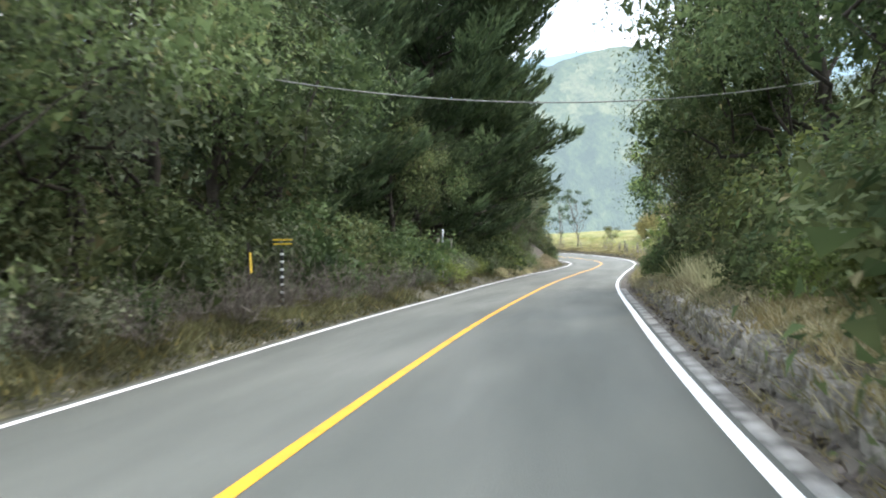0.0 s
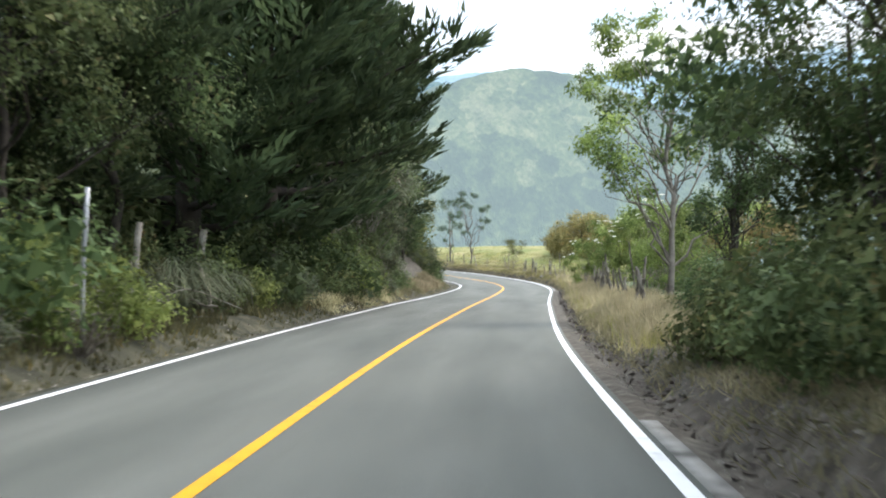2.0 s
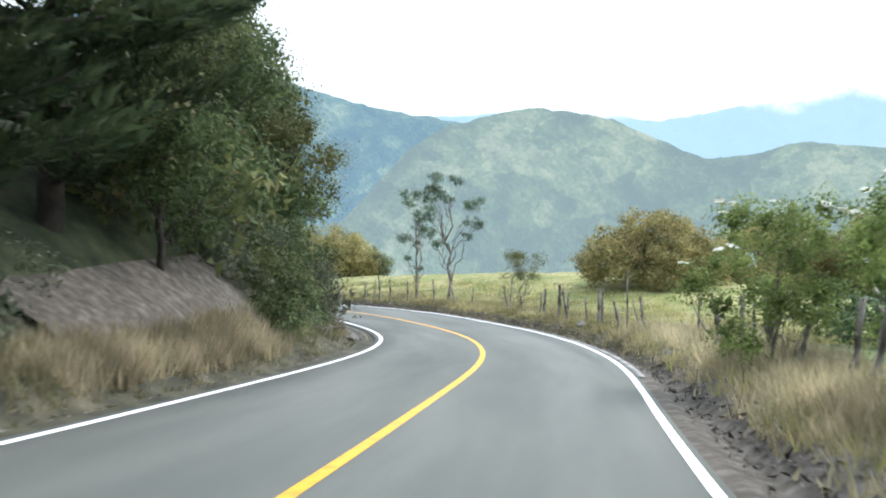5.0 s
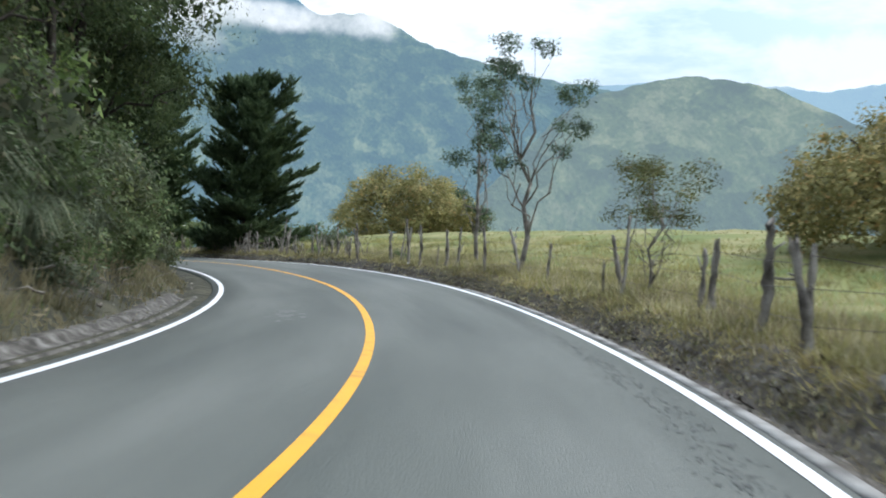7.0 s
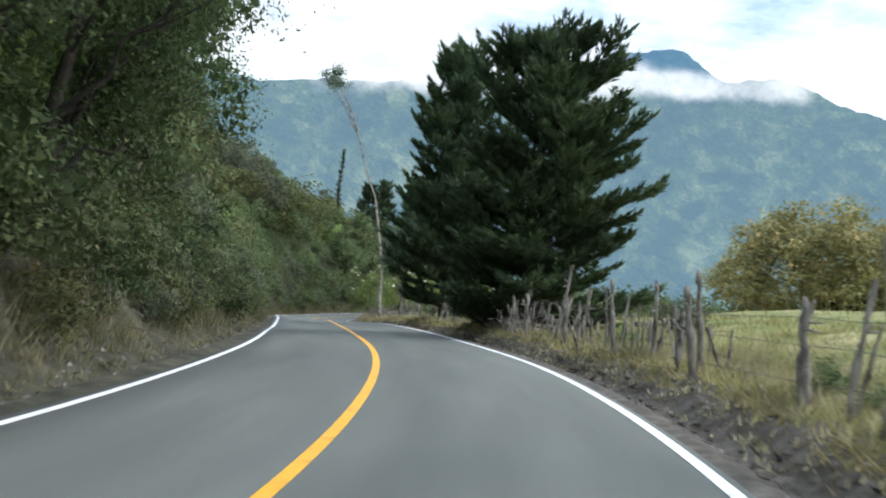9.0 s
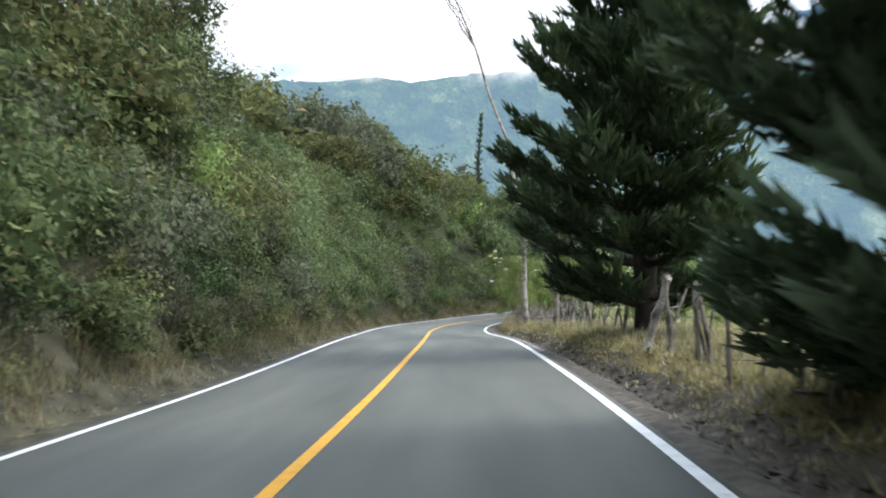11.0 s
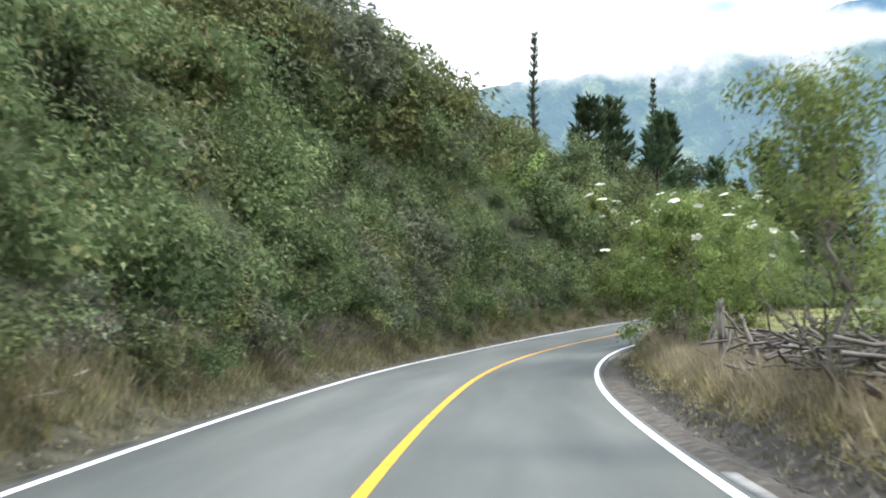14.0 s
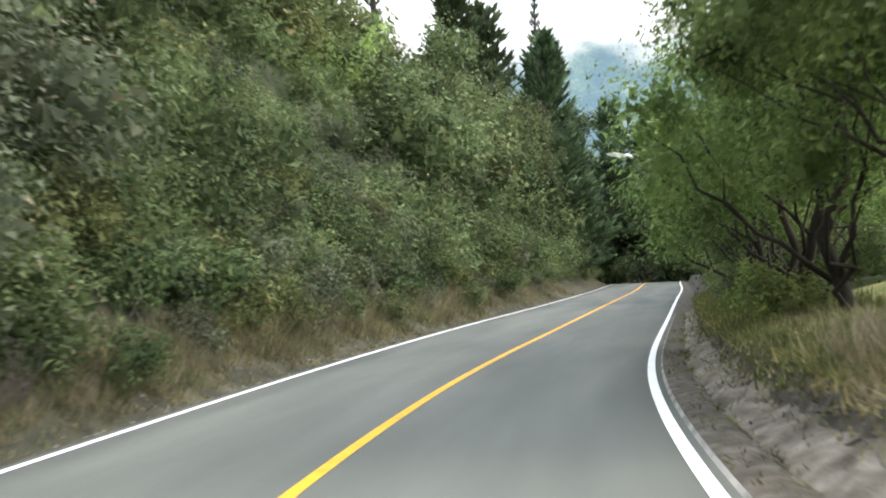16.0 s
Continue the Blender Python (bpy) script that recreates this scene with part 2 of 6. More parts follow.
L_GRASS = leaf_material("green_grass_blades", (0.15, 0.165, 0.052), (0.290, 0.280, 0.105), (0.43, 0.40, 0.19), 0.5, 0.6, dead=(0.40, 0.34, 0.18))
L_GREEN = leaf_material("green_weeds", (0.060, 0.080, 0.026), (0.135, 0.165, 0.058), (0.23, 0.25, 0.10), 0.45, 0.7, dead=(0.26, 0.22, 0.11))
L_WEED = leaf_material("dull_weeds", (0.045, 0.048, 0.024), (0.105, 0.105, 0.052), (0.185, 0.175, 0.095), 0.4, 0.7, dead=(0.20, 0.16, 0.06))
L_MUSTARD = leaf_material("yellow_green_tufts", (0.14, 0.13, 0.048), (0.26, 0.235, 0.098), (0.40, 0.345, 0.165), 0.45, 0.7)
L_TWIG = leaf_material("dead_twigs", (0.045, 0.038, 0.031), (0.112, 0.099, 0.084), (0.224, 0.202, 0.174), 0.0, 0.9)

# ---- the road's line: distance s along it, d to its right ----
HEADING = (9, [1.511, 1.479, 1.446, 1.429, 1.424, 1.415, 1.397, 1.377, 1.370, 1.368, 1.354, 1.361, 1.493, 1.657, 1.787, 1.914, 2.042, 2.133, 2.192, 2.196, 2.208, 2.208, 2.225, 2.230, 2.204, 2.159, 2.065, 1.974, 1.906, 1.883, 1.883, 1.880, 1.877, 1.880, 1.895, 1.904, 1.891, 1.857, 1.819])
RISE = (15, [0.089, -0.073, -0.148, -0.310, -0.412, -0.473, -0.551, -0.368, -0.024, 0.462, 0.780, 0.770, 0.626, 0.466, 0.094, -0.199, -0.234, -0.093, 0.184, 0.482, 0.803, 1.139, 1.445, 1.697])
BANK = (20, [-0.028, 0.006, -0.000, -0.020, -0.026, -0.023, 0.020, 0.061, 0.064, 0.080, 0.038, 0.008, 0.028, -0.014, -0.001, 0.001, 0.007, 0.006])
LEFT_WIDTH = (40, [3.189, 3.181, 3.126, 2.927, 2.954, 3.120, 3.244, 3.251, 3.231, 3.225])
RIGHT_WIDTH = (40, [3.330, 3.221, 3.180, 3.244, 3.163, 3.125, 3.006, 3.163, 3.246, 3.279])
START = -8.0


def knots(table, s):
    step, v = table[0], np.array(table[1])
    u = (np.asarray(s, float) - START) / step
    i = np.clip(np.floor(u).astype(int), 0, len(v) - 2)
    f = u - i
    a, b, c, d = (v[np.clip(i + k, 0, len(v) - 1)] for k in (-1, 0, 1, 2))
    return b + 0.5 * f * (c - a + f * (2 * a - 5 * b + 4 * c - d + f * (3 * (b - c) + d - a)))


RS = np.arange(START, 330.0, 0.5)
RT = knots(HEADING, RS)
RX, RY = np.cumsum(np.cos(RT)) * 0.5, np.cumsum(np.sin(RT)) * 0.5
RX, RY = RX - np.interp(0, RS, RX) - 1.758, RY - np.interp(0, RS, RY)
RZ, RB = knots(RISE, RS), knots(BANK, RS)
WL, WR = knots(LEFT_WIDTH, RS), knots(RIGHT_WIDTH, RS)


def along(table, s):
    return np.interp(s, RS, table)


def plan(s, d):
    """World x and y of a place d metres to the right of the yellow line."""
    s = np.asarray(s, float)
    over = s - np.clip(s, RS[0], RS[-1])
    t = along(RT, s)
    return along(RX, s) + np.sin(t) * d + np.cos(t) * over, along(RY, s) - np.cos(t) * d + np.sin(t) * over


def smooth(a, b, x):
    t = np.clip((np.asarray(x, float) - a) / (b - a), 0, 1)
    return t * t * (3 - 2 * t)


def bump2(x, y, size, seed=0.0):
    """Cheap smooth unevenness from crossed waves."""
    x, y = np.asarray(x, float) / size + seed, np.asarray(y, float) / size - seed * 1.7
    return (np.sin(x * 1.9 + 1.3 * np.sin(y * 1.1 + seed)) + np.sin(y * 2.3 + 1.7 * np.sin(x * 0.9)) + 0.6 * np.sin(3.7 * x - 2.9 * y + seed)) / 2.6


def rise(s, d):
    """Height of the ground over the yellow line's height, at s and d."""
    s, d = np.asarray(s, float), np.asarray(d, float)
    bank = along(RB, s)
    base = bank * np.clip(d, -3.6, 3.6)
    # right-hand side
    e = np.maximum(d - 3.75, 0)
    cut = 0.55 * smooth(0.15, 0.65, e) + 0.16 * np.maximum(e - 0.6, 0)
    cut = np.minimum(cut, 1.4)
    verge = 0.16 * smooth(0.1, 0.6, e) + 0.10 * np.minimum(e, 6)
    drop = -0.30 * np.maximum(e - 5, 0)
    meadow = 0.35 * smooth(0.1, 0.8, e) + (0.1 + 2.1 * smooth(102, 134, s)) * smooth(1.0, 17, e) - 0.16 * np.maximum(e - 19, 0)
    flat = 0.45 * smooth(0.1, 0.9, e) + 0.02 * e - 0.12 * np.maximum(e - 16, 0)
    k1, k2, k3, k4 = smooth(30, 42, s), smooth(84, 102, s), smooth(160, 190, s), smooth(222, 232, s)
    right = cut * (1 - k1) + (verge + drop) * k1 * (1 - k2) + meadow * k2 * (1 - k3) + flat * k3 * (1 - k4) + (cut + 0.0) * k4
    # left-hand side
    f = np.maximum(-d - 3.75, 0)
    low = 0.22 * smooth(0.2, 0.9, f) + 0.9 * smooth(0.9, 4.5, f) + 0.04 * np.minimum(f, 40)
    steep = 0.25 * smooth(0.2, 0.8, f) + 1.15 * np.maximum(f - 0.9, 0)
    steep = np.where(steep > 7.5, 7.5 + (steep - 7.5) * 0.4, steep)
    k5 = smooth(76, 104, s)
    soft_ = 1 - 0.1 * smooth(165, 190, s)
    left = low * (1 - k5) + steep * soft_ * k5 + 3.2 * smooth(206, 234, s) * smooth(2.5, 8, f)
    left = np.minimum(left * (1 - 0.8 * smooth(262, 318, s) * smooth(10, 30, f)), 26)
    gutter = -0.10 * np.exp(-((np.abs(d) - 3.85) / 0.22) ** 2)
    return base + right + left + gutter


def ground_z(s, d):
    return along(RZ, s) + rise(s, d)


def at(s, d, lift=0.0):
    x, y = plan(s, d)
    return Vector((float(x), float(y), float(ground_z(s, d)) + lift))


# ---- mesh helpers ----
def mesh_from(name, verts, faces, mat=None, smooth_=True):
    """A mesh from arrays; faces is (n, 3) or (n, 4)."""
    verts, faces = np.asarray(verts, np.float32), np.asarray(faces, np.int32)
    me = bpy.data.meshes.new(name)
    me.vertices.add(len(verts))
    me.vertices.foreach_set("co", verts.ravel())
    me.loops.add(faces.size)
    me.loops.foreach_set("vertex_index", faces.ravel())
    me.polygons.add(len(faces))
    me.polygons.foreach_set("loop_start", np.arange(0, faces.size, faces.shape[1], dtype=np.int32))
    me.update(calc_edges=True)
    me.polygons.foreach_set("use_smooth", np.full(len(faces), smooth_))
    me.validate()
    if mat:
        me.materials.append(mat)
    return me


def set_uv(me, uv):
    """A UV map in metres from one pair for each vertex."""
    layer = me.uv_layers.new(name="metres")
    idx = np.empty(len(me.loops), np.int32)
    me.loops.foreach_get("vertex_index", idx)
    layer.data.foreach_set("uv", np.asarray(uv, np.float32)[idx].ravel())
    return me


def part(name, data, mat, parent, label=""):
    """A bmesh or a mesh as ONE part under its thing."""
    if isinstance(data, bmesh.types.BMesh):
        me = bpy.data.meshes.new(name)
        data.to_mesh(me)
        data.free()
    else:
        me = data
    if mat and not me.materials:
        me.materials.append(mat)
    ob = new(name, me)
    ob.parent = parent
    return tagged(ob, label)


def thing(name, label, category, group="", kind="", place=None):
    ob = tagged(new(name), label, category, group, kind)
    if place is not None:
        ob.matrix_basis = place
    return ob


def grid(rows, cols):
    a = np.arange(rows * cols).reshape(rows, cols)
    return np.stack([a[:-1, :-1], a[:-1, 1:], a[1:, 1:], a[1:, :-1]], -1).reshape(-1, 4)


def tubes(paths, sides=6):
    """Tapered tubes along paths of (points, radii); returns verts and quads."""
    vs, fs, n = [], [], 0
    ring = np.linspace(0, 2 * math.pi, sides, endpoint=False)
    for pts, rad in paths:
        pts, rad = np.asarray(pts, float), np.asarray(rad, float)
        tan = np.gradient(pts, axis=0)
        tan /= np.linalg.norm(tan, axis=1, keepdims=True) + 1e-9
        up = np.where(np.abs(tan[:, 2:3]) > 0.9, [[1.0, 0, 0]], [[0, 0, 1.0]])
        a = np.cross(tan, up)
        a /= np.linalg.norm(a, axis=1, keepdims=True) + 1e-9
        b = np.cross(tan, a)
        v = pts[:, None] + rad[:, None, None] * (np.cos(ring)[None, :, None] * a[:, None] + np.sin(ring)[None, :, None] * b[:, None])
        m = len(pts)
        vs.append(v.reshape(-1, 3))
        i = np.arange(m * sides).reshape(m, sides) + n
        j = np.roll(i, -1, axis=1)
        fs.append(np.stack([i[:-1], j[:-1], j[1:], i[1:]], -1).reshape(-1, 4))
        cap = i[-1]
        for k in range(1, sides - 2, 2):
            fs.append(np.array([[cap[0], cap[k], cap[k + 1], cap[k + 2]]]))
        n += m * sides
    return np.concatenate(vs), np.concatenate(fs)


def bent(rng, a, b, r0, r1, wobble=0.15, n=6):
    """A bent limb from a to b."""
    a, b = np.asarray(a, float), np.asarray(b, float)
    f = np.linspace(0, 1, n)[:, None]
    p = a + (b - a) * f
    w = rng.normal(0, 1, (n, 3)) * wobble * np.sin(f * math.pi)
    return p + w, np.linspace(r0, r1, n)


def unit(v):
    return v / (np.linalg.norm(v, axis=1, keepdims=True) + 1e-9)


def leaves(rng, place, way, length, width, jitter=0.3, face=None):
    """Pointed leaves, each a single face of its own, turned towards face."""
    n = len(place)
    way = unit(way)
    side = unit(np.cross(way, rng.normal(0, 1, (n, 3)) if face is None else face))
    l = length * (1 + jitter * rng.normal(0, 1, (n, 1))).clip(0.5, 1.6)
    w = l * (width / length)
    v = np.stack([place + way * l * 0.3 + side * w * 0.5, place + way * l, place - side * w * 0.5], 1).reshape(-1, 3)
    return v, np.arange(3 * n).reshape(n, 3)


def crown(rng, blobs, count, length, width, clumps=14, spread=0.3, inner=0.25, up=0.25, core=0.0, dense=40):
    """Leaves in clumps over a set of blobs (x, y, z, r, flatness)."""
    blobs = np.asarray(blobs, float)
    share = blobs[:, 3] ** 2
    pick = rng.choice(len(blobs), count, p=share / share.sum())
    dirs = unit(rng.normal(0, 1, (len(blobs) * clumps, 3)) + [0, 0, up])
    cl = blobs[np.repeat(np.arange(len(blobs)), clumps)]
    centre = cl[:, :3] + dirs * cl[:, 3:4] * (0.72 + 0.4 * rng.random((len(cl), 1))) * np.stack([np.ones(len(cl)), np.ones(len(cl)), cl[:, 4]], 1)
    which = pick * clumps + rng.integers(0, clumps, count)
    r = blobs[pick, 3:4]
    off = rng.normal(0, 1, (count, 3)).clip(-1.5, 1.5) * r * spread * [1, 1, 0.75]
    p = centre[which] + off
    deep = rng.random(count) < inner
    p[deep] = blobs[pick[deep], :3] + unit(rng.normal(0, 1, (deep.sum(), 3))) * (r[deep] * rng.random((deep.sum(), 1)) ** 0.5) * [1, 1, 0.8]
    out = unit(off + 1e-3)
    face = unit(out * 0.9 + dirs[which] * 0.6 + [0, 0, 0.5] + rng.normal(0, 0.27, (count, 3)))
    way = np.cross(face, rng.normal(0, 1, (count, 3))) + out * 0.35 + [0, 0, -0.25]
    v, f = leaves(rng, p, way, length, width, 0.3, face)
    if core:
        # dense shaded inner leaves that close the crown
        which = np.repeat(np.arange(len(blobs)), dense)
        q = blobs[which]
        inside = q[:, :3] + unit(rng.normal(0, 1, (len(q), 3))) * q[:, 3:4] * core * rng.random((len(q), 1)) ** 0.4
        w, g = leaves(rng, inside, rng.normal(0, 1, (len(q), 3)), 1.0, 0.8, 0.0)
        w = np.repeat(inside, 3, 0) + (w - np.repeat(inside, 3, 0)) * np.repeat(q[:, 3:4] * (0.22 + 0.2 * rng.random((len(q), 1))) * (40 / dense) ** 0.5, 3, 0)
        v, f = np.concatenate([v, w]), np.concatenate([f, g + len(v)])
    return v, f


# ---- ground, verges and road ----
def structure(name, me, label, category):
    return tagged(new(name, me), label, category, kind="structure")


def ribbon(name, d0, d1, s0, s1, cols, lift, mat, label, category, step=0.5, below=0.0):
    """A strip that follows the road, between two offsets (numbers or tables)."""
    s = np.arange(s0, s1 + 0.01, step)
    f = np.linspace(0, 1, cols)
    if below:
        f[1], f[-2] = 0.006, 0.994
    a = along(d0, s) if isinstance(d0, np.ndarray) else np.full(len(s), d0)
    b = along(d1, s) if isinstance(d1, np.ndarray) else np.full(len(s), d1)
    d = a[:, None] + (b - a)[:, None] * f
    ss = np.repeat(s[:, None], cols, 1)
    x, y = plan(ss, d)
    z = along(RZ, ss) + along(RB, ss) * d + lift
    v = np.stack([x, y, z], -1)
    if below:
        v[:, 0, 2] -= below
        v[:, -1, 2] -= below
    me = set_uv(mesh_from(name, v.reshape(-1, 3), grid(len(s), cols)[:, ::-1], mat), np.stack([ss, d], -1).reshape(-1, 2))
    return structure(name, me, label, category)


def build_ground():
    def axis(a, b, step, far):
        near = np.arange(a, b, step)
        out = [step]
        while sum(out) < far:
            out.append(out[-1] * 1.22)
        out = np.cumsum(out)
        return np.concatenate([a - out[::-1], near, near[-1] + out])
    gx, gy = axis(-125, 75, 2.5, 4300), axis(-45, 345, 2.5, 4300)
    X, Y = np.meshgrid(gx, gy)
    px, py = X.ravel(), Y.ravel()
    s, d, far = np.empty(len(px)), np.empty(len(px)), np.empty(len(px))
    for k in range(0, len(px), 8000):
        q = slice(k, k + 8000)
        i = ((px[q, None] - RX) ** 2 + (py[q, None] - RY) ** 2).argmin(1)
        dx, dy, t = px[q] - RX[i], py[q] - RY[i], RT[i]
        over = dx * np.cos(t) + dy * np.sin(t)
        s[q], d[q] = RS[i] + over, dx * np.sin(t) - dy * np.cos(t)
        far[q] = np.hypot(dx, dy)
    d = np.where(np.abs(d) < 0.999 * far, np.sign(d) * np.minimum(far, np.abs(d) + np.maximum(far - 40, 0)), d)
    z = along(RZ, s) + rise(s, np.clip(d, -75, 60)) - 1.1 * (1 - smooth(5.6, 7.3, np.where(d < 0, np.abs(d) - 3, d)))
    z = z + bump2(px, py, 4.0) * 0.10 * smooth(6, 10, np.abs(d))
    away = np.where(d > 0, -45.0, 28.0 - 60.0 * smooth(255, 330, py))
    z = z + (away - z) * smooth(45, 260, far)
    z = z + (-70 - z) * smooth(300, 900, far)
    return structure("ground", mesh_from("ground", np.stack([px, py, z], 1), grid(len(gy), len(gx)), M_GROUND), "dark wooded ground of the hillside and the valley", "ground")


build_ground()


def verge(side, name, mat, label):
    s = np.arange(START, 322, 0.25)
    off = np.array([2.7, 3.2, 3.5, 3.7, 3.85, 4.0, 4.15, 4.3, 4.5, 4.7, 4.95, 5.2, 5.5, 5.9, 6.3, 6.8, 7.4])
    dd = np.repeat(side * off[None], len(s), 0)
    ss = np.repeat(s[:, None], len(off), 1)
    x, y = plan(ss, dd)
    rough = smooth(3.7, 4.1, np.abs(dd)) * (0.004 * bump2(x, y, 0.27) + 0.008 * bump2(x, y, 0.9, 3.0))
    z = ground_z(ss, dd) + rough - 0.25 * smooth(6.4, 7.4, np.abs(dd)) - 0.06 * (1 - smooth(3.1, 3.5, np.abs(dd))) + 0.012 * smooth(3.3, 3.6, np.abs(dd))
    f = grid(len(s), len(off))
    return structure(name, mesh_from(name, np.stack([x, y, z], -1).reshape(-1, 3), f if side > 0 else f[:, ::-1], mat), label, "verge")


def slope_sheet(name, s0, s1, d0, d1, cols, lift, mat, label, start=0.0):
    s = np.arange(s0, s1, 1.5)
    ss = np.repeat(s[:, None], cols, 1)
    dd = np.repeat(np.linspace(d0, d1, cols)[None], len(s), 0)
    x, y = plan(ss, dd)
    z = ground_z(ss, dd) + 0.1 * bump2(x, y, 1.6) - 0.45 + (lift + 0.45) * smooth(0, 2.2, np.abs(dd - d0)) - start * (1 - smooth(s0, s0 + 12, ss))
    return structure(name, mesh_from(name, np.stack([x, y, z], -1).reshape(-1, 3), grid(len(s), cols)[:, ::-1] if d1 < d0 else grid(len(s), cols), mat), label, "ground")


slope_sheet("hillside", 150, 321, -40, -130, 30, 0.25, M_GROUND, "wooded hillside above the road")
slope_sheet("meadow", 90, 250, 5.6, 34, 24, 0.10, M_MEADOW, "green pasture sloping up beside the fence", 1.6)
slope_sheet("hillside", 70, 321, -6.2, -44, 26, 0.25, M_UNDER, "steep hillside covered with creeping undergrowth and leaf litter")
slope_sheet("earth_cut", 85.5, 95.5, -3.6, -6.8, 14, 0.14, M_DIRT, "bare grey-brown earth cut on the inside of the bend")
verge(1, "verge_east", M_DIRT, "bare grey-brown dirt verge with loose litter beside the asphalt")
verge(-1, "verge_west", M_LITTER, "litter-covered earth verge and bank foot beside the asphalt")
ribbon("road", -WL - 0.24, WR + 0.18, START, 322, 15, 0.0, M_ASPHALT, "smooth grey asphalt country road with two lanes", "road", below=0.10)
ribbon("concrete_strip", WR + 0.125, WR + 0.30, START, 38, 4, 0.010, M_KERB, "pale worn concrete strip along the asphalt's edge", "kerb", below=0.12)
ribbon("concrete_strip", WR + 0.14, WR + 0.29, 92, 124, 4, 0.010, M_KERB, "pale worn concrete strip along the asphalt's edge", "kerb", below=0.12)
ribbon("concrete_strip", WR + 0.14, WR + 0.29, 178, 204, 4, 0.010, M_KERB, "pale worn concrete strip along the asphalt's edge", "kerb", below=0.12)
ribbon("concrete_strip", WR + 0.10, WR + 0.19, 222, 262, 3, 0.010, M_KERB, "pale worn concrete strip along the asphalt's edge", "kerb", below=0.12)
ribbon("centre_line", -0.066, 0.066, START, 322, 2, 0.006, M_YELLOW, "solid yellow painted centre line", "road marking")
ribbon("edge_line_west", -WL - 0.062, -WL + 0.062, START, 322, 2, 0.006, M_WHITE, "solid white painted edge line", "road marking")
ribbon("edge_line_east", WR - 0.062, WR + 0.062, START, 322, 2, 0.006, M_WHITE, "solid white painted edge line", "road marking")


def gutter(s0, s1, side, label, lip=0.09):
    """A shallow worn concrete channel with a low rounded lip, sunk and tilted in places."""
    s = np.arange(s0, s1, 0.2)
    off = np.array([3.36, 3.40, 3.54, 3.70, 3.80, 3.86, 3.94, 4.06, 4.22])
    h = np.array([-0.03, 0.010, -0.022, -0.040, -0.01, lip * 0.8, lip, lip * 0.95, lip * 0.5])
    S, D = np.repeat(s[:, None], 9, 1), np.repeat(off[None], len(s), 0)
    sag = 0.8 + 0.20 * np.sin(s * 0.7) + 0.06 * np.sin(s * 2.1 + 1)
    D = D + (off > 3.75) * 0.015 * np.sin(s * 1.3)[:, None]
    H = h[None] * np.where(off > 3.78, np.clip(sag, 0.15, 1.4)[:, None], 1.0) + (off > 3.5) * 0.003 * bump2(S, D, 0.35)
    x, y = plan(S, side * D)
    z = along(RZ, S) + along(RB, S) * side * D + H
    f = grid(len(s), 9)
    return structure("gutter", mesh_from("gutter", np.stack([x, y, z], -1).reshape(-1, 3), f if side > 0 else f[:, ::-1], M_CONCRETE), label, "gutter")


gutter(103, 121, -1, "worn concrete edging at the foot of the bank", 0.07)


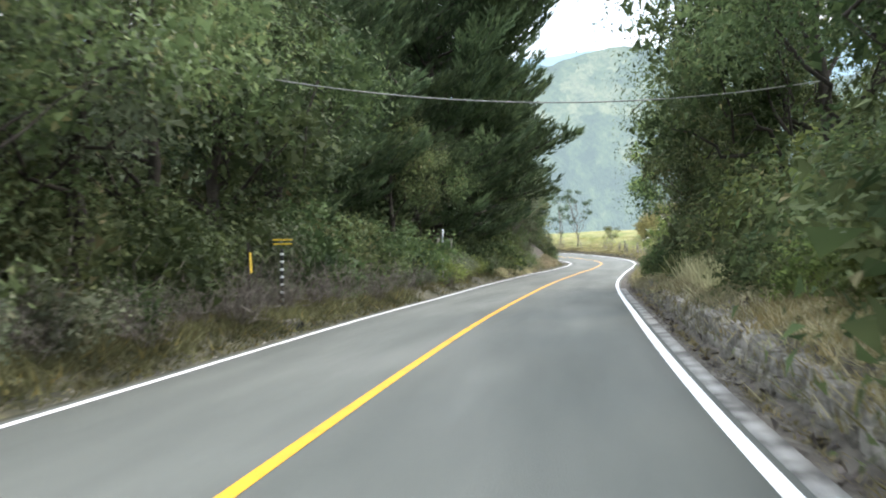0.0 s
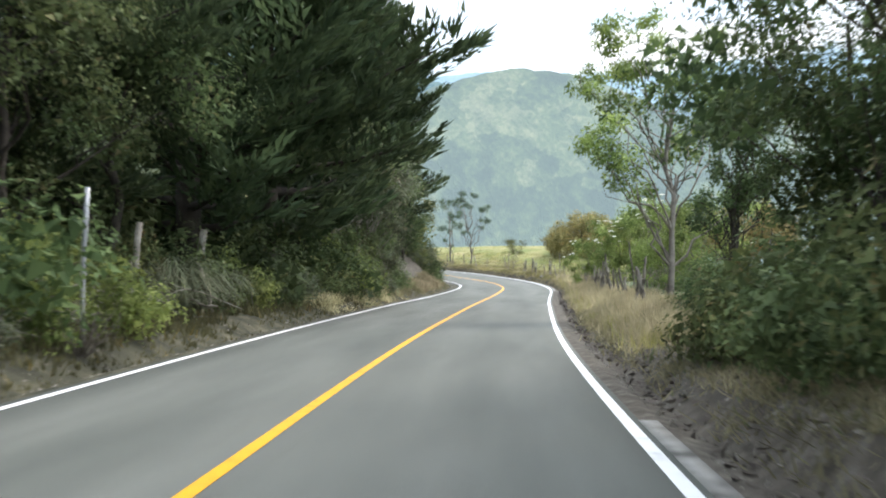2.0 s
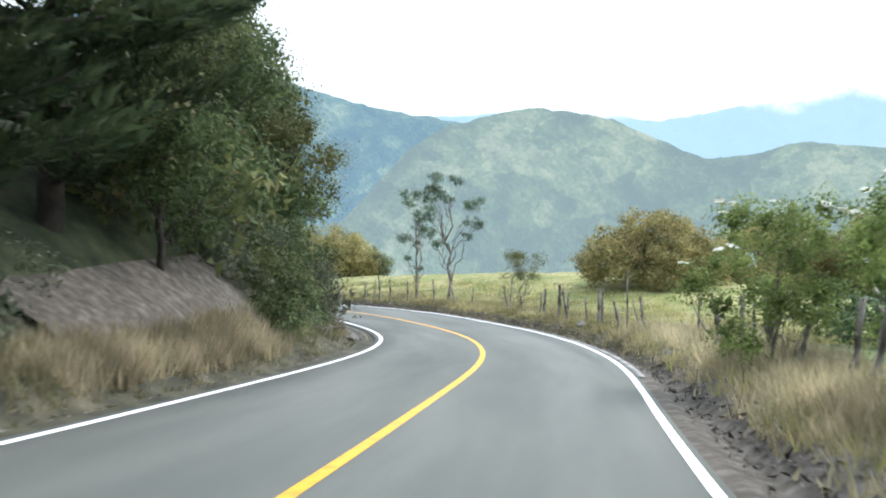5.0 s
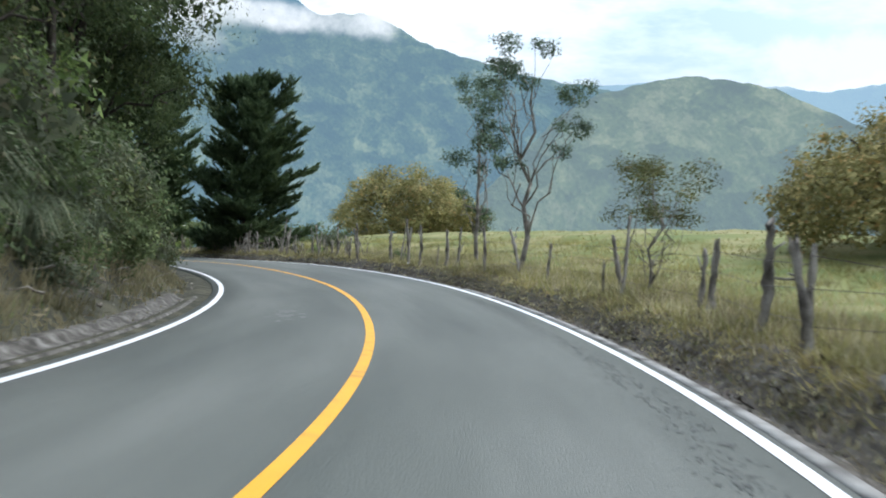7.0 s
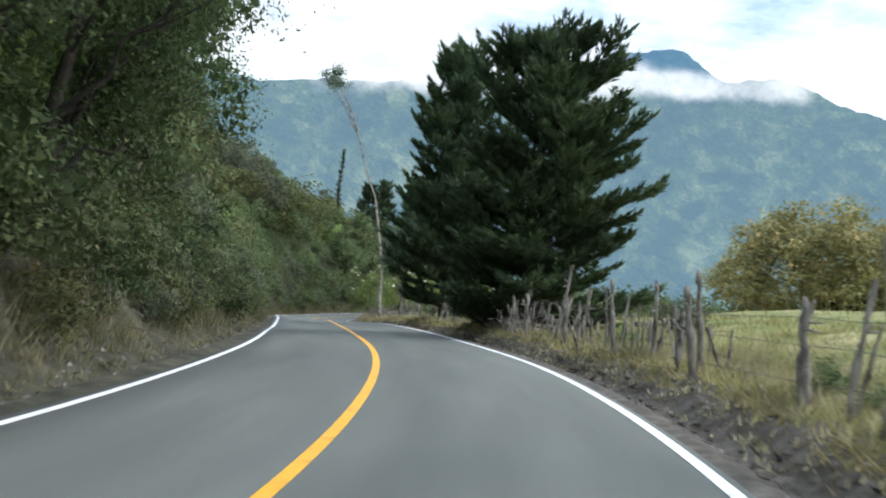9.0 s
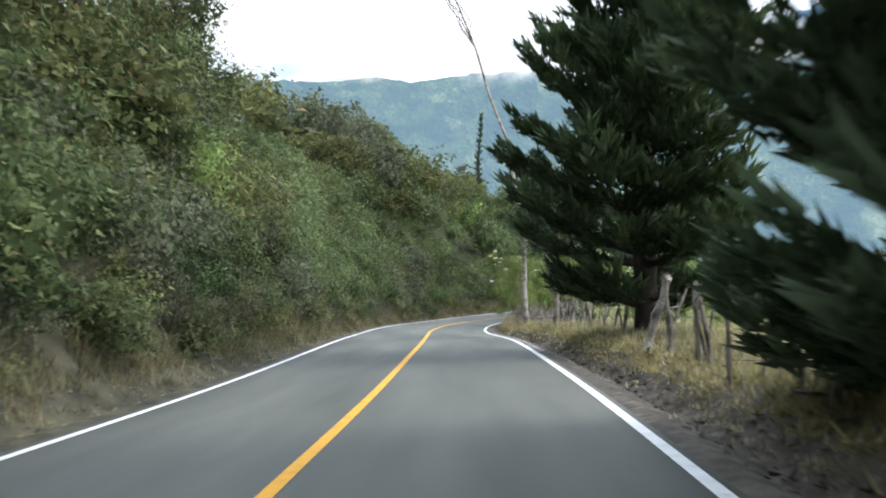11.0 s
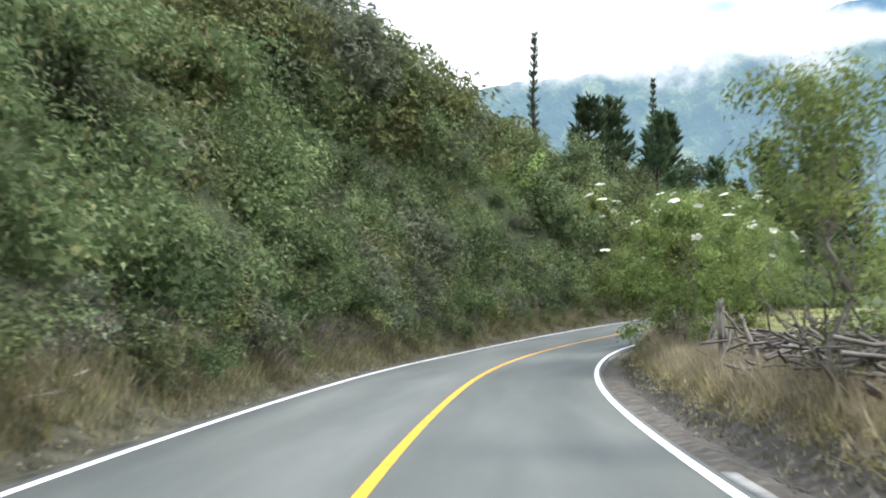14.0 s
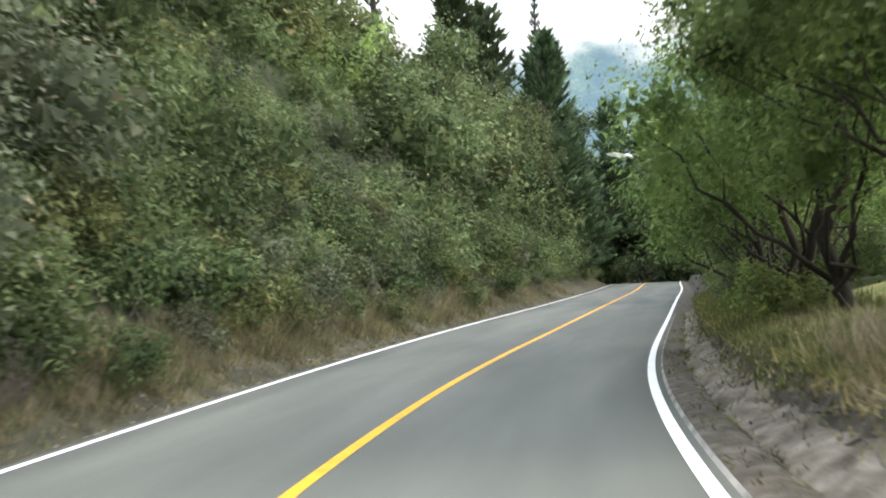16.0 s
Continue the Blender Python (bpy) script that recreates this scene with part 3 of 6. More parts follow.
# ---- far mountains and low cloud: the distance ----
def mountain_material(name, low, haze, amount):
    m = bpy.data.materials.new(name)
    m.use_nodes = True
    n, l = m.node_tree.nodes, m.node_tree.links
    b = n["Principled BSDF"]
    b.inputs["Roughness"].default_value = 1.0
    b.inputs["Specular IOR Level"].default_value = 0.0
    c = n.new("ShaderNodeTexCoord")

    # gullies and woods run down the slope
    slope = n.new("ShaderNodeMapping")
    slope.inputs["Rotation"].default_value, slope.inputs["Scale"].default_value = (0, 0, 0.7), (1.2, 0.9, 1)
    l.new(c.outputs["UV"], slope.inputs[0])

    def patches(scale, detail, rough):
        q = n.new("ShaderNodeTexNoise")
        q.inputs["Scale"].default_value, q.inputs["Detail"].default_value = scale, detail
        q.inputs["Roughness"].default_value = rough
        l.new(slope.outputs[0], q.inputs["Vector"])
        return q
    w, fields, trees = patches(0.0036, 10.0, 0.66), patches(0.015, 6.0, 0.6), patches(0.08, 4.0, 0.6)
    v = n.new("ShaderNodeTexVoronoi")
    v.feature = "SMOOTH_F1"
    v.inputs["Scale"].default_value, v.inputs["Smoothness"].default_value = 0.021, 0.06
    warp = n.new("ShaderNodeVectorMath")
    warp.operation = "MULTIPLY_ADD"
    warp.inputs[1].default_value = (90, 70, 0)
    l.new(fields.outputs["Color"], warp.inputs[0])
    l.new(c.outputs["UV"], warp.inputs[2])
    l.new(warp.outputs[0], v.inputs["Vector"])
    split = n.new("ShaderNodeSeparateColor")
    l.new(v.outputs["Color"], split.inputs[0])
    total = None
    for socket, share in ((w.outputs["Fac"], 1.02), (split.outputs[0], 0.19), (fields.outputs["Fac"], 0.36), (trees.outputs["Fac"], 0.44)):
        add = n.new("ShaderNodeMath")
        add.operation = "MULTIPLY_ADD"
        add.inputs[1].default_value, add.inputs[2].default_value = share, 0.0
        l.new(socket, add.inputs[0])
        if total:
            l.new(total, add.inputs[2])
        total = add.outputs[0]
    r = n.new("ShaderNodeValToRGB")
    e = r.color_ramp.elements
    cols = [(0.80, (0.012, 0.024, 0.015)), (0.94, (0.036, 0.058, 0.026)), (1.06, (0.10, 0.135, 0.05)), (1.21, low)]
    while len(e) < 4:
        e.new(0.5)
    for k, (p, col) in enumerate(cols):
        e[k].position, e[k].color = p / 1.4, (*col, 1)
    scaled = n.new("ShaderNodeMath")
    scaled.operation = "DIVIDE"
    scaled.inputs[1].default_value = 1.4
    l.new(total, scaled.inputs[0])
    l.new(scaled.outputs[0], r.inputs[0])
    l.new(r.outputs[0], b.inputs["Base Color"])
    t = n.new("ShaderNodeTexNoise")
    t.inputs["Scale"].default_value, t.inputs["Detail"].default_value = 0.010, 10.0
    l.new(slope.outputs[0], t.inputs["Vector"])
    bp = n.new("ShaderNodeBump")
    bp.inputs["Strength"].default_value, bp.inputs["Distance"].default_value = 1.0, 55.0
    l.new(t.outputs["Fac"], bp.inputs["Height"])
    l.new(bp.outputs[0], b.inputs["Normal"])
    # distance haze is painted: an even bluish glow mixed over the land colours
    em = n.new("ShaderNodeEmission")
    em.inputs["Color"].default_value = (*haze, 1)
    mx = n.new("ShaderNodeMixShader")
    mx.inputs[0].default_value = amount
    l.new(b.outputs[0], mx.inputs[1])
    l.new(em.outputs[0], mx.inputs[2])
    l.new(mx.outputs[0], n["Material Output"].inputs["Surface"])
    return m


HUB = Vector((11.0, 115.0, 1.5))


def mountain(name, reach, near, skyline, mat, label, spur=0.11, seed=0):
    az = np.arange(skyline[0][0], skyline[-1][0] + 0.01, 0.3)
    el = np.interp(az, [a for a, _ in skyline], [e for _, e in skyline])
    f = np.linspace(0, 1, 46)
    v = np.empty((len(f) + 1, len(az), 3))
    for j, a in enumerate(az):
        top = reach * math.tan(radians(el[j])) + HUB.z
        rough = noise.fractal(Vector((a * 0.9, seed, 0)), 0.8, 2.1, 5) * 0.006 * reach * 0.5
        for i, g in enumerate(f):
            r = near + (reach - near) * g
            n1 = noise.ridged_multi_fractal(Vector((a * 0.13 + g * 0.5 + seed, g * 0.9, seed)), 0.9, 2.1, 5, 1.0, 2.0) - 1.0
            z = -80 + (top + rough + 80) * (g ** 1.15 + spur * n1 * math.sin(math.pi * g) ** 0.8)
            v[i, j] = HUB.x + r * math.sin(radians(a)), HUB.y + r * math.cos(radians(a)), z
        v[len(f), j] = v[len(f) - 1, j] * [1.05, 1.05, 0] + [0, 0, -80]
    arc = np.repeat(np.radians(az)[None] * reach, len(f) + 1, 0)
    me = set_uv(mesh_from(name, v.reshape(-1, 3), grid(len(f) + 1, len(az)), mat), np.stack([arc, v[..., 2] * 1.25 + 3000], -1).reshape(-1, 2))
    return structure(name, me, label, "mountain")


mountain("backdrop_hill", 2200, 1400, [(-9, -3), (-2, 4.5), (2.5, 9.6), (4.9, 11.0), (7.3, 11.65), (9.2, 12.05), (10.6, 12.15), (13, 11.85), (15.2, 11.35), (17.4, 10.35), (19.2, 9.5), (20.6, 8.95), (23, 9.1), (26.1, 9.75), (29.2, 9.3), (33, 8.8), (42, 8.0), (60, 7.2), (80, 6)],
         mountain_material("hill_land_haze", (0.28, 0.275, 0.14), (0.285, 0.385, 0.430), 0.62), "hazy green hill with fields and woods across the valley", seed=3)
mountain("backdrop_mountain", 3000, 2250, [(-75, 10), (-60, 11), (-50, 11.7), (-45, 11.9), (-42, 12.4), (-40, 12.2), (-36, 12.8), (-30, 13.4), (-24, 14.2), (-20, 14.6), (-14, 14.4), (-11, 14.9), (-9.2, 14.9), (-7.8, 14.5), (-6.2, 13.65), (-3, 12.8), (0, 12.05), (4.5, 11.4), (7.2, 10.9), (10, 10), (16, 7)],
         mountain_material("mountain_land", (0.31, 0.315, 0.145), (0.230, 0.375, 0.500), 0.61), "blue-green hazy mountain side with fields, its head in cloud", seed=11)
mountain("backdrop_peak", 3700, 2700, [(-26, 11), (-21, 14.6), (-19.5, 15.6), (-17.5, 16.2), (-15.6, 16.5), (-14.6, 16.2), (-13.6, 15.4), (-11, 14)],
         mountain_material("peak_land_haze", (0.10, 0.13, 0.06), (0.14, 0.29, 0.46), 0.80), "summit standing out of the cloud, dark blue haze painted over it", seed=17)
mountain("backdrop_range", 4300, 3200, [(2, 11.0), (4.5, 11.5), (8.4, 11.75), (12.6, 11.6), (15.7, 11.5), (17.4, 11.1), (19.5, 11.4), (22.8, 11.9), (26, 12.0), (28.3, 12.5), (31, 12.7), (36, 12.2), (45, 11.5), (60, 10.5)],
         mountain_material("range_land", (0.10, 0.13, 0.06), (0.40, 0.60, 0.78), 0.85), "mountain range far behind the valley, pale blue haze painted over it", seed=23)


def cloud_bank(name, reach, a0, a1, e0, e1, seed, label, solid=0.0):
    """A far curved veil of cloud, torn at its edges."""
    az, el = np.arange(a0, a1 + 0.01, 1.0), np.linspace(e0, e1, 12)
    A, E = np.meshgrid(az, el)
    v = np.stack([HUB.x + reach * np.sin(np.radians(A)), HUB.y + reach * np.cos(np.radians(A)), HUB.z + reach * np.tan(np.radians(E))], -1)
    me = mesh_from(name, v.reshape(-1, 3), grid(len(el), len(az)))
    uv = me.uv_layers.new(name="spread")
    U, V = (A - a0) / (a1 - a0), (E - e0) / (e1 - e0)
    idx = np.empty(len(me.loops), np.int32)
    me.loops.foreach_get("vertex_index", idx)
    uv.data.foreach_set("uv", np.stack([U.ravel()[idx], V.ravel()[idx]], 1).astype(np.float32).ravel())
    m = bpy.data.materials.new(name + "_vapour")
    m.use_nodes = True
    n, l = m.node_tree.nodes, m.node_tree.links
    n.remove(n["Principled BSDF"])
    c = n.new("ShaderNodeTexCoord")
    sep = n.new("ShaderNodeSeparateXYZ")
    l.new(c.outputs["UV"], sep.inputs[0])
    w = n.new("ShaderNodeTexNoise")
    w.inputs["Scale"].default_value, w.inputs["Detail"].default_value, w.inputs["Roughness"].default_value = 0.0045, 10.0, 0.62
    shift = n.new("ShaderNodeVectorMath")
    shift.inputs[1].default_value = (seed * 311.0, seed * 97.0, 0)
    l.new(c.outputs["Object"], shift.inputs[0])
    l.new(shift.outputs[0], w.inputs["Vector"])

    def edge(socket, width):
        """Full in the middle, nothing at 0 and 1."""
        a = n.new("ShaderNodeMath")
        a.operation = "PINGPONG"
        a.inputs[1].default_value = 0.5
        l.new(socket, a.inputs[0])
        b = n.new("ShaderNodeMapRange")
        b.interpolation_type = "SMOOTHSTEP"
        b.inputs["From Max"].default_value = width
        l.new(a.outputs[0], b.inputs["Value"])
        return b.outputs[0]
    k = n.new("ShaderNodeMath")
    k.operation = "MULTIPLY"
    l.new(edge(sep.outputs[0], 0.16), k.inputs[0])
    l.new(edge(sep.outputs[1], 0.42), k.inputs[1])
    s = n.new("ShaderNodeMath")
    s.operation = "MULTIPLY_ADD"
    s.inputs[1].default_value = 1.0
    rag = n.new("ShaderNodeMath")
    rag.operation = "MULTIPLY_ADD"
    rag.inputs[1].default_value, rag.inputs[2].default_value = 3.2, -1.1
    l.new(w.outputs["Fac"], rag.inputs[0])
    l.new(k.outputs[0], s.inputs[0])
    l.new(rag.outputs[0], s.inputs[2])
    fac = n.new("ShaderNodeMapRange")
    fac.interpolation_type = "SMOOTHSTEP"
    fac.inputs["From Min"].default_value, fac.inputs["From Max"].default_value = 0.72 - solid, 1.75 - solid
    l.new(s.outputs[0], fac.inputs["Value"])
    kill = n.new("ShaderNodeMath")
    kill.operation = "MULTIPLY"
    rim = n.new("ShaderNodeMapRange")
    rim.inputs["From Max"].default_value = 0.12
    l.new(k.outputs[0], rim.inputs["Value"])
    l.new(fac.outputs[0], kill.inputs[0])
    l.new(rim.outputs[0], kill.inputs[1])
    # daylight on the vapour is painted in: the sheet glows an even white
    em = n.new("ShaderNodeEmission")
    em.inputs["Color"].default_value, em.inputs["Strength"].default_value = (0.90, 0.95, 1.0, 1), 1.02
    tr = n.new("ShaderNodeBsdfTransparent")
    mx = n.new("ShaderNodeMixShader")
    l.new(kill.outputs[0], mx.inputs[0])
    l.new(tr.outputs[0], mx.inputs[1])
    l.new(em.outputs[0], mx.inputs[2])
    l.new(mx.outputs[0], n["Material Output"].inputs["Surface"])
    me.materials.append(m)
    ob = structure(name, me, label, "cloud")
    ob.visible_shadow = False
    return ob


cloud_bank("backdrop_cloud", 2150, -80, -13, 11.6, 17.8, 1, "white low cloud lying on the mountain side", 0.20)
cloud_bank("backdrop_cloud", 2100, -26, -6.0, 12.9, 16.0, 2, "torn white cloud under the summit", 0.08)
cloud_bank("backdrop_cloud", 3400, 10, 60, 11.0, 15.0, 3, "thin white cloud on the far range")


# ---- plants ----
CACHE = {}


def cached(key, make):
    if key not in CACHE:
        CACHE[key] = make()
    return CACHE[key]


def stems_mesh(key, seed, height, count, spread, radius, mat):
    def make():
        rng = np.random.default_rng(seed)
        paths = []
        for _ in range(count):
            a = rng.random() * 6.28
            r = spread * rng.random()
            paths.append(bent(rng, (0.15 * math.cos(a), 0.15 * math.sin(a), -0.5), (r * math.cos(a), r * math.sin(a), height * (0.6 + 0.4 * rng.random())), radius, radius * 0.25, 0.12, 4))
        v, f = tubes(paths, 4)
        return mesh_from(key, v, f, mat)
    return cached(key, make)


def shrub_leaves(kind, seed, mat, count, length):
    key = "shrub_%s_%d_%d" % (kind, seed, round(length * 1000))

    def make():
        rng = np.random.default_rng(seed)
        blobs = [(0, 0, 0.55, 0.62, 0.9)]
        for _ in range(6):
            a, r = rng.random() * 6.28, 0.35 + 0.5 * rng.random()
            blobs.append((r * math.cos(a), r * math.sin(a), 0.25 + 0.75 * rng.random(), 0.35 + 0.25 * rng.random(), 0.85))
        blobs.append((rng.normal(0, .15), rng.normal(0, .15), 1.25, 0.35, 1.0))
        v, f = crown(rng, blobs, count, length, length * 0.5, 10, 0.30, 0.1, core=0.68)
        return mesh_from(key, v, f, mat, False)
    return cached(key, make)


def twig_bush(s, d, size, r):
    """A leafless bush of thin grey twigs."""
    seed = int(r.integers(0, 3))

    def make():
        q = np.random.default_rng(900 + seed)
        paths = []
        for _ in range(34):
            a, out = q.random() * 6.28, 0.25 + 0.75 * q.random()
            tip = np.array([out * math.cos(a), out * math.sin(a), 0.5 + 0.9 * q.random()])
            stem = bent(q, tip * [0.12, 0.12, 0], tip, 0.012, 0.004, 0.08, 5)
            paths.append(stem)
            for _ in range(4):
                c = stem[0][int(q.integers(1, 4))]
                paths.append(bent(q, c, c + q.normal(0, 0.22, 3) + [0, 0, 0.1], 0.006, 0.002, 0.03, 3))
        v, f = tubes(paths, 3)
        return mesh_from("twig_bush_%d" % seed, v, f, M_TWIG)
    ob = tagged(new("twig_bush", cached("twig_bush_%d" % seed, make)), "leafless grey-brown twiggy bush on the shaded bank", "bush", "twiggy bushes on the bank")
    p = at(s, d)
    ob.matrix_basis = pose(p.x, p.y, p.z - 0.05, 0, 0, r.random() * 360) @ Matrix.Diagonal((size, size, size, 1))


SHRUBS = {
    "green": (L_SHRUB, "dense green broad-leaved shrub on the roadside bank"),
    "grey": (L_GREY, "dusty grey-green shrub with dry leaves on the bank"),
    "olive": (L_OLIVE, "olive-brown bushy shrub on the hillside"),
    "bright": (L_BRIGHT, "fresh bright green leafy shrub on the bank"),
    "dark": (L_DARK, "dark green leafy undergrowth shrub under the trees"),
}


def shrub(kind, s, d, size, rng, fine=True, tall=1.0, sink=0.15):
    mat, label = SHRUBS[kind]
    seed = int(rng.integers(0, 4))
    x, y = plan(s, d)
    z = float(ground_z(s, d))
    ob = thing("shrub", label, "shrub", "shrubs on the roadside banks")
    ob.matrix_basis = pose(float(x), float(y), z - sink * size, rng.normal(0, 6), rng.normal(0, 6), rng.random() * 360) @ Matrix.Diagonal((size, size, size * tall, 1))
    count, length = (1250, 0.105) if size < 1.2 else (1650, 0.085) if size < 1.7 else (2100, 0.07)
    if not fine:
        count, length = int(count * 0.7), round(length * 1.2, 3)
    part("foliage", shrub_leaves(kind, seed, mat, count, length), None, ob)
    part("woody_base", stems_mesh("shrub_stems_%d" % seed, seed + 50, 0.9, 4, 0.5, 0.035, M_BARK), None, ob)
    return ob


def thicket(name, plants, label):
    """Shrubs past counting, joined: rows of (kind, s, d, size)."""
    made = {}
    r = np.random.default_rng(len(plants))
    for kind, s, d, size in plants:
        me = shrub_leaves(kind, int(r.integers(0, 4)), SHRUBS[kind][0], *((1650, 0.085) if abs(d) < 7.2 else (2600, 0.070) if d > -11 and 186 < s < 264 else (1000, 0.112)))
        co, idx = np.empty(len(me.vertices) * 3, np.float32), np.empty(len(me.loops), np.int32)
        me.vertices.foreach_get("co", co)
        me.loops.foreach_get("vertex_index", idx)
        x, y = plan(s, d)
        m = np.array(pose(float(x), float(y), float(ground_z(s, d)) - 0.15 * size, r.normal(0, 6), r.normal(0, 6), r.random() * 360) @ Matrix.Diagonal((size, size, size, 1)))
        V, F = made.setdefault(kind, ([], []))
        F.append(idx.reshape(-1, 3) + sum(len(q) for q in V))
        V.append(co.reshape(-1, 3) @ m[:3, :3].T + m[:3, 3])
    for kind, (V, F) in made.items():
        tagged(new(name, mesh_from(name, np.concatenate(V), np.concatenate(F), SHRUBS[kind][0], False)), label, "shrubs", kind="stuff")


def tree_meshes(key, seed, mat, bark, height, trunk_r, blobs, count, length, width, clumps=14, spread=0.3, lean=(0, 0), fork=0.35, limbs=9, inner=0.22, bow=1.0, wob=0.16, core=0.0, dense=40, crook=0.18):
    """Trunk with limbs to the blobs, and the crown."""
    def make():
        rng = np.random.default_rng(seed)
        B = np.array(blobs(rng), float)
        top = np.array([lean[0], lean[1], height * 0.82])
        paths = [bent(rng, (0, 0, -0.6), top, trunk_r, trunk_r * 0.25, wob, 9)]
        tp = paths[0][0]
        if bow != 1.0:
            g = np.clip(tp[:, 2:] / top[2], 0, 1)
            tp[:, :2] += top[:2] * (g ** bow - g)
        for b in B[rng.permutation(len(B))[:limbs]]:
            k = int(np.clip(round((b[2] / height - 0.22) * 8), int(8 * fork), 7))
            r = trunk_r * (0.44 - 0.035 * k)
            paths.append(bent(rng, tp[k], b[:3] + rng.normal(0, 0.2, 3), r, r * 0.2, crook, 8))
            for _ in range(2):
                e = b[:3] + unit(rng.normal(0, 1, (1, 3)))[0] * b[3] * 0.9
                paths.append(bent(rng, paths[-1][0][3], e, r * 0.45, r * 0.1, 0.12, 4))
        v, f = tubes(paths, 5)
        w, g = crown(rng, B, count, length, width, clumps, spread, inner, core=core, dense=dense)
        return mesh_from(key + "_trunk", v, f, bark), mesh_from(key + "_crown", w, g, mat, False)
    return cached(key, make)


def ball_blobs(height, reach, low, n, r0, r1, flat=0.85, dome=True):
    def make(rng):
        out = []
        for _ in range(n):
            a, q = rng.random() * 6.28, reach * math.sqrt(rng.random())
            zt = height - (0.55 * height * (q / reach) ** 2 if dome else 0) * 0.6
            z = low + (zt - low) * rng.random() ** 0.6
            out.append((q * math.cos(a), q * math.sin(a), z - r0 * 0.5, r0 + (r1 - r0) * rng.random(), flat))
        return out
    return make


def place_tree(name, label, category, group, meshes, s, d, size=1.0, turn=0.0, tall=1.0, sink=0.1, tilt=(0, 0), xy=None, z=None):
    ob = thing(name, label, category, group)
    if xy is None:
        p = at(s, d)
    else:
        p = Vector((xy[0], xy[1], z))
    ob.matrix_basis = pose(p.x, p.y, p.z - sink, tilt[0], tilt[1], turn) @ Matrix.Diagonal((size, size, size * tall, 1))
    part("trunk", meshes[0], None, ob)
    part("crown", meshes[1], None, ob)
    if len(meshes) > 2:
        tagged(part("bough", meshes[2], None, ob, "dark bare boughs inside the crown"), kind="stuff")
    return ob


def broad(seed, mat=L_DARK, bark=M_BARK_DARK, leafy="mid"):
    """Round-crowned tree; leafy says how fine its foliage is."""
    count, length = {"close": (14000, 0.092), "fine": (8800, 0.135), "mid": (6000, 0.17), "far": (3800, 0.22)}[leafy]
    return tree_meshes("broad_%s_%d_%s" % (mat.name, seed, leafy), seed, mat, bark, 9.0, 0.2, ball_blobs(9.0, 3.2, 2.2, 24, 0.85, 1.5), count, length, length * 0.52, 14, 0.30, inner=0.12, core=0.66, dense={"close": 150, "fine": 80}.get(leafy, 56))


def stemmy(seed, mat, bark=M_BARK):
    """Tree with bare crooked stems below a high crown."""
    return tree_meshes("stemmy_%s_%d_%s" % (mat.name, seed, bark.name), seed, mat, bark, 9.0, 0.15, ball_blobs(9.0, 2.5, 3.4, 22, 0.7, 1.25), 8000, 0.13, 0.066, 14, 0.30, fork=0.2, limbs=12, wob=0.3, core=0.55)


